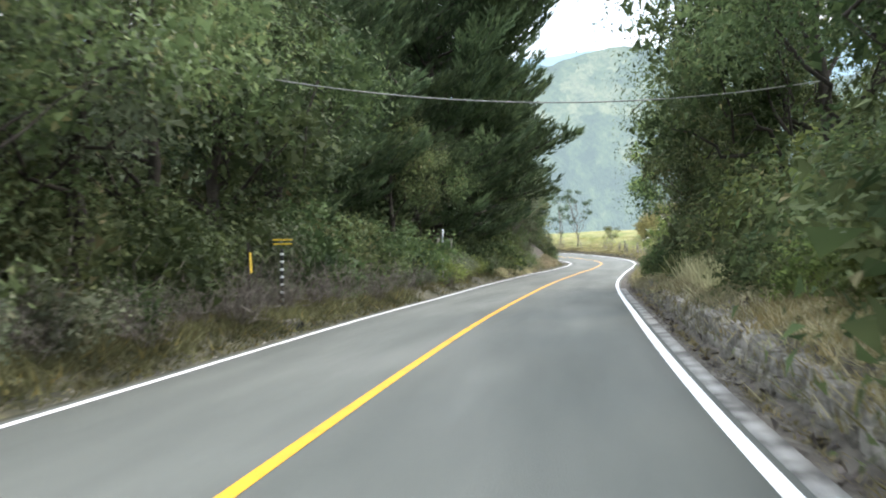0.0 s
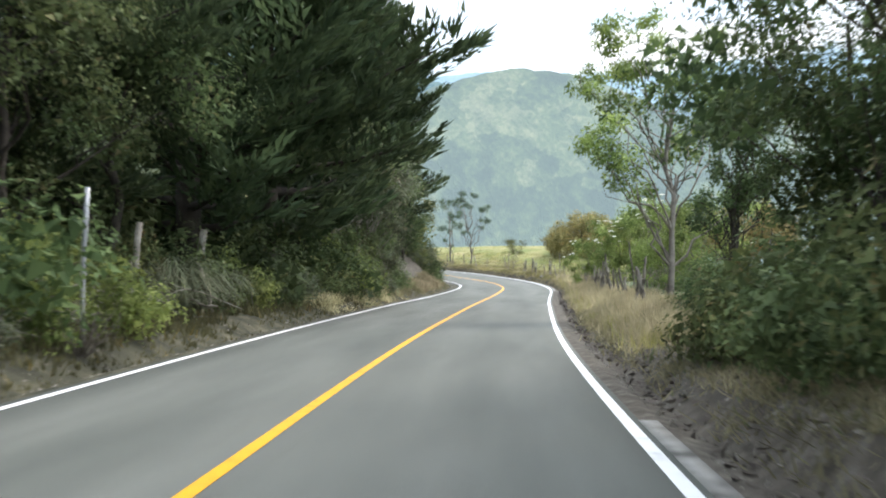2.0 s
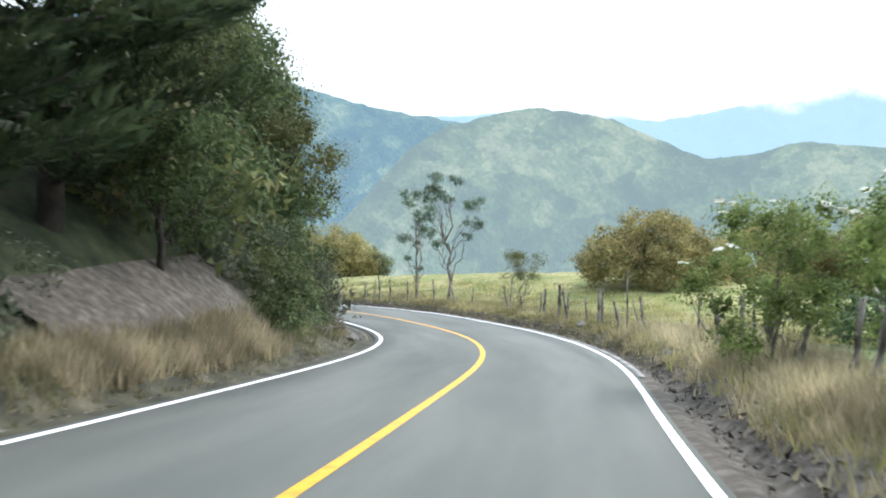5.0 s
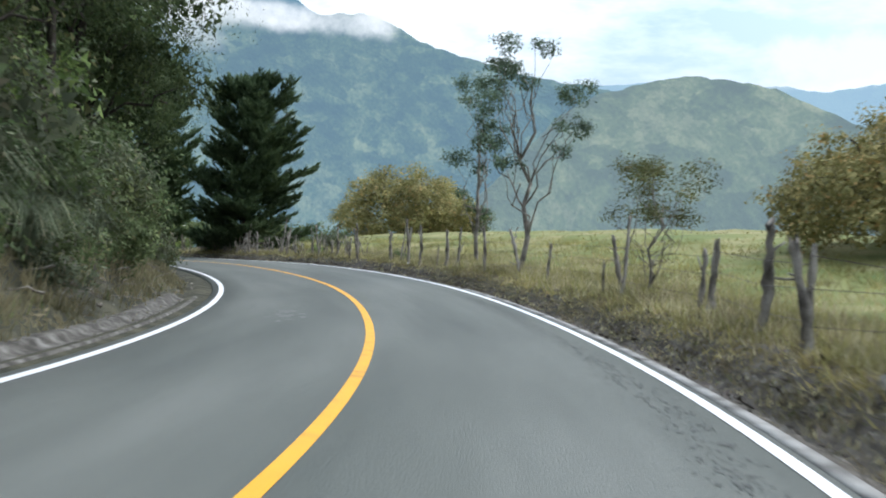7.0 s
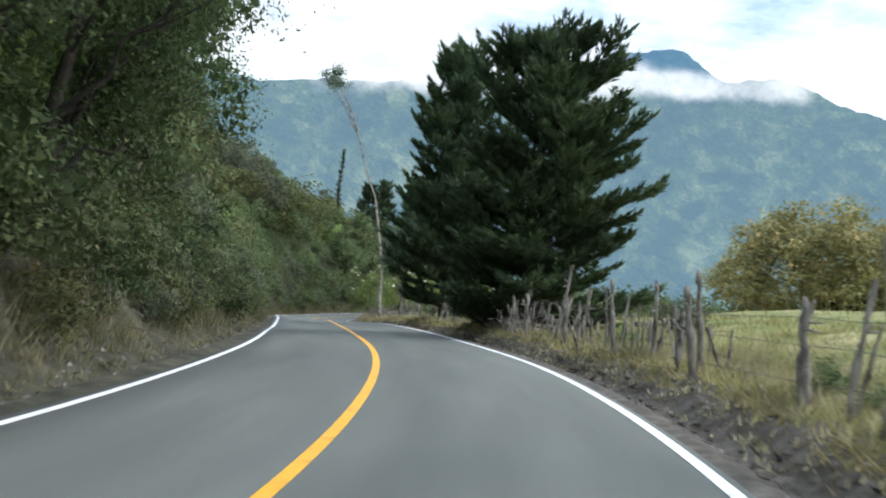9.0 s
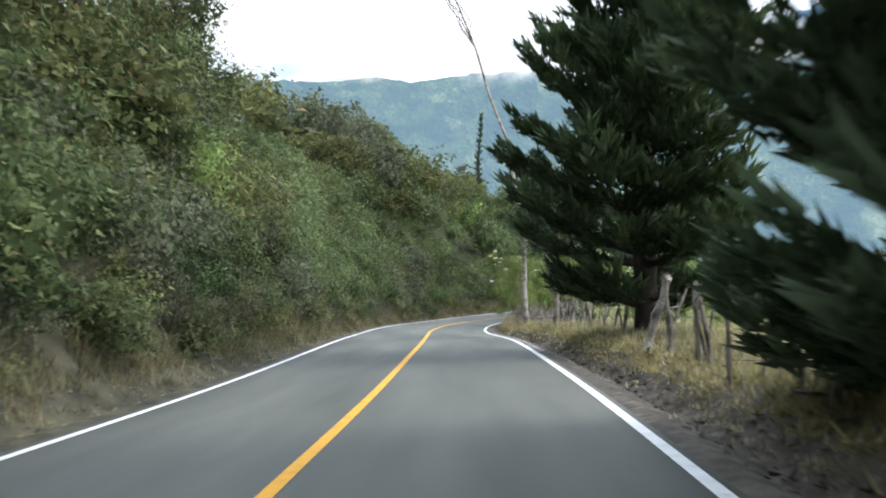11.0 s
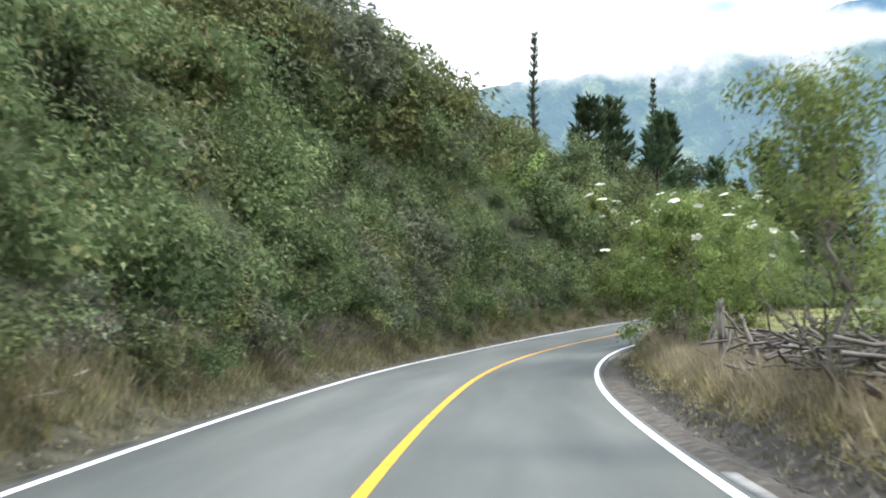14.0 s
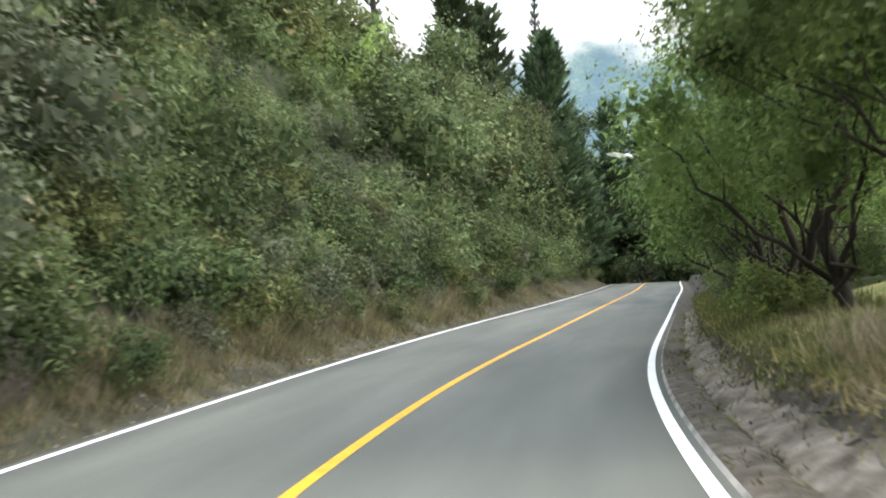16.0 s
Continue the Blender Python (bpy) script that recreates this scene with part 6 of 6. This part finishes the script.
def fence(s0, s1, off, label, step=1.7, seed=5, sticks=0.5, stout=1.0, fixed=()):
    """Random posts every step, and fixed ones: rows of (s, d, height, thickness)."""
    r = np.random.default_rng(seed)
    ob = thing("fence", label, "fence")
    tops = []
    for s in np.arange(s0, s1, step):
        s += r.normal(0, 0.22) * step
        d = off + r.normal(0, 0.12)
        if fixed and min(abs(s - q[0]) for q in fixed) < 0.7:
            continue
        k = (0.62 + 0.5 * r.random()) * stout ** 0.7
        thick = (0.36 + 0.4 * r.random() + (0.3 if r.random() < 0.16 else 0)) * stout
        p = at(s, d)
        q = part("post", post_mesh(int(r.integers(0, 9))), None, ob)
        q.matrix_basis = pose(p.x, p.y, p.z, r.normal(0, 6), r.normal(0, 6), r.random() * 360) @ Matrix.Diagonal((thick, thick, k, 1))
        if r.random() < sticks:
            p2 = at(s + r.uniform(0.2, 1.0), off + r.normal(0, 0.2))
            q = part("stick", post_mesh(int(r.integers(0, 9))), None, ob)
            q.matrix_basis = pose(p2.x, p2.y, p2.z, r.normal(0, 16), r.normal(0, 16), r.random() * 360) @ Matrix.Diagonal((0.34, 0.34, 0.4 + 0.6 * r.random(), 1))
        tops.append((s, np.array(p)))
    for s, d, h, thick in fixed:
        p = at(s, d)
        q = part("post", post_mesh(int(r.integers(0, 9))), None, ob)
        q.matrix_basis = pose(p.x, p.y, p.z, r.normal(0, 4), r.normal(0, 4), r.random() * 360) @ Matrix.Diagonal((thick / 0.19, thick / 0.19, h / 1.25, 1))
        tops.append((s, np.array(p)))
    tops = [q for _, q in sorted(tops, key=lambda q: q[0])]
    for h in (0.35, 0.7, 1.0):
        line = [t + [0, 0, h + r.normal(0, 0.03)] for t in tops]
        v, f = tubes([(np.array(line), np.full(len(line), 0.004))], 4)
        part("wire", mesh_from("wire", v, f, M_WIRE), None, ob, "thin rusty fence wire")
    return ob


fence(57, 100, 5.9, "rough wooden fence posts with wire in tall dry grass", 1.9, stout=1.2, fixed=[
    (71.7, 5.5, 1.6, 0.17), (78.8, 6.2, 2.0, 0.13), (79.3, 6.3, 1.5, 0.19), (68.0, 6.6, 2.2, 0.10), (61.1, 6.2, 1.5, 0.16), (81.3, 6.4, 1.9, 0.12), (92.2, 5.5, 1.35, 0.18), (92.0, 5.9, 1.2, 0.20), (91.6, 5.8, 1.3, 0.16)])
fence(101, 129, 5.0, "weathered grey wooden posts with wire along the meadow", 2.6, 6, 0.15, 1.25, fixed=[
    (103.6, 5.2, 1.95, 0.08), (103.4, 4.8, 1.0, 0.16), (106.7, 5.2, 1.35, 0.16), (106.9, 5.3, 1.3, 0.13), (108.3, 5.2, 1.0, 0.11), (109.0, 4.65, 1.25, 0.17), (109.2, 4.75, 1.15, 0.13), (113.7, 5.4, 1.25, 0.16), (113.9, 5.3, 1.1, 0.12), (119.2, 5.85, 1.25, 0.15)])
fence(129, 172, 4.75, "crooked weathered wooden posts with wire along the meadow", 1.5, 7, 0.9, 1.1, fixed=[
    (131.9, 4.45, 1.4, 0.15), (133.5, 4.55, 1.6, 0.14), (133.8, 4.6, 1.3, 0.12), (135.8, 4.7, 1.15, 0.16), (138.8, 4.35, 1.3, 0.15), (148.3, 4.55, 1.15, 0.13), (149.3, 4.6, 1.95, 0.11), (151.8, 6.0, 1.5, 0.16), (156.3, 5.4, 1.75, 0.15), (157.0, 5.5, 1.6, 0.13), (157.9, 5.4, 1.85, 0.14)])
fence(178, 236, 5.4, "crooked weathered wooden posts with wire along the meadow", 2.3, 8, fixed=[(187.6, 5.3, 1.3, 0.22), (222.6, 8.6, 1.6, 0.13), (196.0, 6.2, 1.7, 0.10)])
fence(140, 166, 5.2, "close row of thin crooked stakes beside the cypresses", 0.8, 12, 1.0, 0.75)
fence(182, 196, 5.6, "leaning broken posts and stakes beside the heaped branches", 1.8, 13, 1.0, 1.0)


# ---- rocks, cable, marker posts ----
def rock_mesh(seed):
    def make():
        bm = bmesh.new()
        bmesh.ops.create_icosphere(bm, subdivisions=2, radius=0.5)
        for v in bm.verts:
            k = 1 + 0.45 * noise.noise(v.co * 1.6 + Vector((seed * 3.1, 0, 0))) + 0.12 * noise.noise(v.co * 5 + Vector((0, seed, 0)))
            v.co = Vector((v.co.x * k, v.co.y * k * 0.8, v.co.z * k * 0.7))
        me = bpy.data.meshes.new("rock_%d" % seed)
        bm.to_mesh(me)
        bm.free()
        me.materials.append(M_ROCK)
        return me
    return cached("rock%d" % seed, make)


def block_mesh(seed):
    """A rough quarried block, edges broken."""
    def make():
        bm = bmesh.new()
        bmesh.ops.create_cube(bm, size=1.0)
        bmesh.ops.subdivide_edges(bm, edges=bm.edges[:], cuts=2, use_grid_fill=True)
        for v in bm.verts:
            k = noise.noise_vector(v.co * 1.7 + Vector((seed * 5.3, 0, 0)))
            v.co = v.co * (0.94 - 0.10 * max(0, v.co.length - 0.66)) + k * 0.11
        me = bpy.data.meshes.new("block_%d" % seed)
        bm.to_mesh(me)
        bm.free()
        me.materials.append(M_ROCK)
        return me
    return cached("block%d" % seed, make)


def bank_face(s0, s1, profile, depth, seed, mat):
    """Rough face of a cut bank along the road: profile of (d, height) pairs, broken by noise."""
    s = np.arange(s0, s1, 0.11)
    pr = np.array(profile)
    t = np.linspace(0, 1, 11)
    k = np.linspace(0, 1, len(pr))
    d, h = np.interp(t, k, pr[:, 0]), np.interp(t, k, pr[:, 1])
    ss, dd, hh = np.repeat(s[:, None], 11, 1), np.repeat(d[None], len(s), 0), np.repeat(h[None], len(s), 0)
    rough = np.array([[noise.fractal(Vector((a * 1.5 + seed, b * 2.4, seed)), 0.8, 2.2, 4) * 0.6 + 0.9 * (noise.cell(Vector((a * 2.6, b * 2.9, seed))) - 0.5) for b in t] for a in s])
    edge = np.sin(t * math.pi)[None] ** 0.5
    swell = 1 + 0.14 * np.sin(s * 0.9 + seed)[:, None] + 0.09 * np.sin(s * 2.3)[:, None]
    x, y = plan(ss, dd - rough * depth * edge)
    z = along(RZ, ss) + along(RB, ss) * 3.6 + hh * swell + 0.4 * rough * depth * edge
    return mesh_from("face", np.stack([x, y, z], -1).reshape(-1, 3), grid(len(s), 11), mat, False)


bank = tagged(new("rock_bank"), "low rough stone edging along the cut bank, grey and mossy", "bank", kind="structure")
part("face", bank_face(-8, 24.5, [(3.96, -0.22), (4.00, 0.05), (4.04, 0.30), (4.15, 0.40), (4.6, 0.42)], 0.035, 3.0, M_ROCK), None, bank)
bank_end = tagged(new("rock_bank"), "eroded bank of pale earth and stones beside the road", "bank", kind="structure")
part("face", bank_face(229, 262, [(3.50, -0.14), (3.78, 0.05), (4.1, 0.22), (4.6, 0.48), (5.4, 0.58)], 0.06, 8.0, M_CLAY), None, bank_end)
for s0, s1, off, owner in ((-7, 23.3, 4.09, bank), (230, 258, 4.45, bank_end)):
    for row in range(2):
        s = s0
        while s < s1:
            l, h = 0.26 + 0.42 * rng.random() ** 1.4, 0.18 + 0.08 * rng.random()
            if s0 > 0 and rng.random() < 0.55:
                s += l * 1.5
                continue
            x, y = plan(s + l / 2, off + (0.02 + 0.16 * (s0 > 0)) * row + rng.normal(0, .018))
            q = part("stone", block_mesh(int(rng.integers(0, 7))), None, owner)
            wild = 5 if s0 < 0 else 15
            q.matrix_basis = pose(float(x), float(y), float(along(RZ, s)) + float(along(RB, s)) * 3.6 + 0.06 + 0.20 * row + rng.normal(0, .015), rng.normal(0, wild), rng.normal(0, wild), math.degrees(float(along(RT, s))) + rng.normal(0, wild)) @ Matrix.Diagonal((l * 1.05, 0.22, h * 1.1, 1))
            s += l * (1.02 + 0.1 * rng.random())
for s, d, k in [(106.6, 4.45, 0.42), (146.5, 4.15, 0.4), (191.5, 4.6, 0.38), (133, 4.4, 0.25), (198, 4.3, 0.3), (186, 4.2, 0.28)]:
    p = at(s, d)
    q = tagged(new("rock", rock_mesh(int(s) % 6)), "loose grey rock lying on the verge", "rock", "loose rocks on the verge")
    q.matrix_basis = pose(p.x, p.y, p.z + 0.12 * k, 0, 0, s * 40) @ Matrix.Diagonal((k, k, k, 1))

(ax, ay), (bx, by) = plan(19.0, -7.4), plan(21.3, 7.4)
a, b = np.array([ax, ay, float(along(RZ, 19.0)) + 6.15]), np.array([bx, by, float(along(RZ, 21.3)) + 4.78])
f = np.linspace(0, 1, 24)[:, None]
line = a + (b - a) * f - np.array([0, 0, 1.0]) * (4 * f * (1 - f) * 0.8)
v, fc = tubes([(line, np.full(24, 0.015))], 5)
tagged(new("overhead_cable", mesh_from("overhead_cable", v, fc, M_CABLE)), "thin pale cable hanging across the road", "cable")


# ---- roadside signs and markers, west side ----
def flat_box(bm, x, y, z, sx, sy, sz, bevel=0.01):
    r = bmesh.ops.create_cube(bm, size=1.0, matrix=Matrix.Translation((x, y, z)) @ Matrix.Diagonal((sx, sy, sz, 1)))
    if bevel:
        es = list({e for v in r["verts"] for e in v.link_edges})
        bmesh.ops.bevel(bm, geom=es, offset=bevel, segments=1, affect="EDGES")


def striped_marker(s, d):
    p = at(s, d)
    ob = thing("marker_post", "black and white banded marker post in the thicket", "marker post", place=pose(p.x, p.y, p.z, 0, 2, 0))
    bm = bmesh.new()
    flat_box(bm, 0, 0, 0.65, 0.07, 0.07, 1.7)
    stem = part("pole", bm, M_BLACK, ob)
    for k in range(7):
        bm = bmesh.new()
        flat_box(bm, 0, 0, 0.30 + k * 0.18, 0.076, 0.076, 0.06, 0.004)
        part("band", bm, M_WHITE, stem, "white painted band")
    for k in range(2):
        bm = bmesh.new()
        flat_box(bm, 0.02, 0, 1.62 + k * 0.10, 0.46, 0.03, 0.035, 0.006)
        part("top_bar", bm, M_SIGN, ob, "yellow top bar")


def sign_edge(s, d):
    p = at(s, d)
    t = math.degrees(float(along(RT, s)))
    ob = thing("road_sign", "yellow road sign plate turned edge-on among leaves", "road sign", place=pose(p.x, p.y, p.z, 0, 4, t + 14))
    bm = bmesh.new()
    flat_box(bm, 0, 0, 1.2, 0.28, 0.02, 0.48, 0.008)
    part("plate", bm, M_SIGN, ob)
    bm = bmesh.new()
    flat_box(bm, 0, 0.04, 0.7, 0.05, 0.05, 1.9, 0.006)
    part("pole", bm, M_BARK_DARK, ob, "dark weathered pole")


def pole(s, d, h, r, mat, label, name="pole", tilt=1.5):
    p = at(s, d)
    q = np.random.default_rng(int(s * 10))
    z = np.linspace(-0.4, h, 6)
    v, f = tubes([(np.stack([q.normal(0, .01, 6), q.normal(0, .01, 6), z], 1), np.full(6, r))], 8)
    ob = tagged(new(name, mesh_from(name, v, f, mat)), label, "pole")
    ob.matrix_basis = pose(p.x, p.y, p.z, 0, tilt, 0)


striped_marker(22.0, -4.9)
sign_edge(19.6, -4.75)
pole(43.4, -4.64, 2.5, 0.040, M_GALV, "straight grey steel pole at the bank foot")
pole(48.4, -5.9, 1.9, 0.07, M_POST, "pale weathered fence stake leaning in the thicket", "stake", 4)
pole(53.2, -6.3, 1.8, 0.10, M_POST, "pale weathered fence stake leaning in the thicket", "stake", 8)
pole(51.2, -5.1, 1.2, 0.05, M_POST, "pale weathered fence stake leaning in the thicket", "stake", -14)

p = at(20.2, -4.05)
t = math.degrees(float(along(RT, 20)))
ob = thing("culvert", "small concrete culvert head with a dark pipe mouth", "culvert", place=pose(p.x, p.y, p.z, 0, 0, t))
bm = bmesh.new()
flat_box(bm, 0, 0.1, 0.06, 0.9, 0.22, 0.34, 0.02)
part("headwall", bm, M_CONCRETE, ob)
v, f = tubes([(np.array([[0.2, -0.14, 0.05], [0.2, 0.0, 0.05], [0.2, 0.2, 0.05]]), np.full(3, 0.13))], 12)
part("pipe", mesh_from("pipe", v, f, M_BLACK), None, ob, "dark pipe mouth")


# ---- dead wood ----
def brush_pile(s, d, length, seed, label, count=70, size=1.0, thick=0.022, mat=M_POST):
    r = np.random.default_rng(seed)
    paths = []
    for _ in range(count):
        a = at(s + r.normal(0, length), d + r.normal(0, 0.35), 0.02)
        w = unit(r.normal(0, 1, (1, 3)) * [1, 1, 0.35])[0] * (0.5 + 0.9 * r.random()) * size
        c = np.array(a) + [0, 0, 0.55 * r.random() ** 1.5 * size]
        paths.append(bent(r, c - w / 2, c + w / 2, thick, thick * 0.28, 0.06, 5))
    v, f = tubes(paths, 4)
    tagged(new("dead_branches", mesh_from("dead_branches", v, f, mat)), label, "dead wood", kind="stuff")


brush_pile(205.5, 5.6, 1.8, 3, "heap of dry grey dead branches at the fence", 260, 1.2, 0.03, M_BARK)
brush_pile(196, 6.0, 2.2, 4, "heap of dry grey dead branches at the fence", 120)
brush_pile(209, 5.9, 2.6, 14, "heap of dry brown dead branches at the fence", 420, 1.4, 0.026, M_TWIG)
brush_pile(204, 7.4, 2.6, 15, "heap of dry grey dead branches at the fence", 260, 1.3)
brush_pile(156, 4.9, 2.2, 5, "thin dry sticks standing along the fence", 70, 0.9)
brush_pile(47, -5.6, 2.2, 6, "fallen dry branches in the thicket", 80, 1.3)
brush_pile(105, -4.9, 4.0, 7, "dry fallen twigs on the bank foot", 90, 0.8)
brush_pile(31, -5.0, 8.0, 9, "grey dead twigs and stalks along the dark bank", 220, 0.9, 0.010, M_BARK)
brush_pile(205, -5.0, 18.0, 10, "grey dead twigs and stalks along the bank foot", 320, 0.8, 0.010, M_BARK)
brush_pile(130, -4.9, 14.0, 11, "grey dead twigs and stalks along the bank foot", 200, 0.7, 0.010, M_BARK)
brush_pile(226, 5.2, 2.5, 8, "dry grey twigs under the elder bushes", 110, 0.9)


def gravel(name, n, s0, s1, d0, d1, seed, label):
    """Loose stones and clods, each a small broken pyramid."""
    r = np.random.default_rng(seed)
    s, d = r.uniform(s0, s1, n), r.uniform(d0, d1, n)
    x, y = plan(s, d)
    c = np.stack([x, y, ground_z(s, d)], 1)
    k = 0.018 + 0.045 * r.random(n) ** 3
    shape = np.array([[1, 0, 0], [-0.5, 0.87, 0], [-0.5, -0.87, 0], [0.1, 0, 0.9]])
    a = r.random(n) * 6.28
    rot = np.stack([np.stack([np.cos(a), -np.sin(a), 0 * a], 1), np.stack([np.sin(a), np.cos(a), 0 * a], 1), np.stack([0 * a, 0 * a, 1 + 0 * a], 1)], 1)
    v = c[:, None] + np.einsum("nij,kj->nki", rot, shape) * k[:, None, None] * r.uniform(0.6, 1.4, (n, 4, 1))
    f = (np.arange(n) * 4)[:, None, None] + np.array([[0, 1, 3], [1, 2, 3], [2, 0, 3]])
    tagged(new(name, mesh_from(name, v.reshape(-1, 3), f.reshape(-1, 3), M_ROCK, False)), label, "gravel", kind="stuff")


gravel("gravel", 9000, -8, 250, 3.6, 4.5, 21, "loose grey gravel and clods along the road's edge")
gravel("gravel", 2600, 92, 126, 3.68, 4.15, 23, "dark clods and broken stones along the ditch")
gravel("gravel", 4000, -8, 250, -4.4, -3.55, 22, "loose grey gravel and clods along the road's edge")


def far_woods(name, seed, spots, label, mat):
    """Distant trees, too many to count: trunks of shade and ragged crowns, in one mesh."""
    r = np.random.default_rng(seed)
    V, F, n = [], [], 0
    for x, y, z, h in spots:
        blobs = [(x + r.normal(0, .22) * h, y + r.normal(0, .22) * h, z + h * (0.35 + 0.5 * r.random()), h * (0.16 + 0.12 * r.random()), 0.85) for _ in range(7)]
        v, f = crown(r, blobs, 440, 0.085 * h, 0.05 * h, 9, 0.32, 0.3)
        V.append(v)
        F.append(f + n)
        n += len(v)
    tagged(new(name, mesh_from(name, np.concatenate(V), np.concatenate(F), mat, False)), label, "woods", kind="stuff")


r = np.random.default_rng(77)
spots = []
for s in np.arange(168, 318, 6.5):
    for d in (-20, -28, -38, -50):
        p = at(s + r.normal(0, 2), d + r.normal(0, 2.5))
        spots.append((p.x, p.y, p.z - 0.3, 5.5 + 3 * r.random()))
far_woods("far_woods", 78, spots, "dense mixed woods covering the hillside", L_OLIVE)
spots = []
for s in np.arange(196, 318, 7.0):
    for d in (24, 34, 46):
        p = at(s + r.normal(0, 2), d + r.normal(0, 3))
        spots.append((p.x, p.y, p.z - 0.3, 4 + 2.5 * r.random()))
for s in np.arange(325, 380, 8.0):
    for d in (-40, -26, -12, 2, 14, 28, 42):
        p = at(s + r.normal(0, 2), d + r.normal(0, 3))
        spots.append((p.x, p.y, p.z - 0.6, 6 + 3 * r.random()))
far_woods("far_woods", 79, spots, "green woods and bushes beyond the pasture", L_SHRUB)
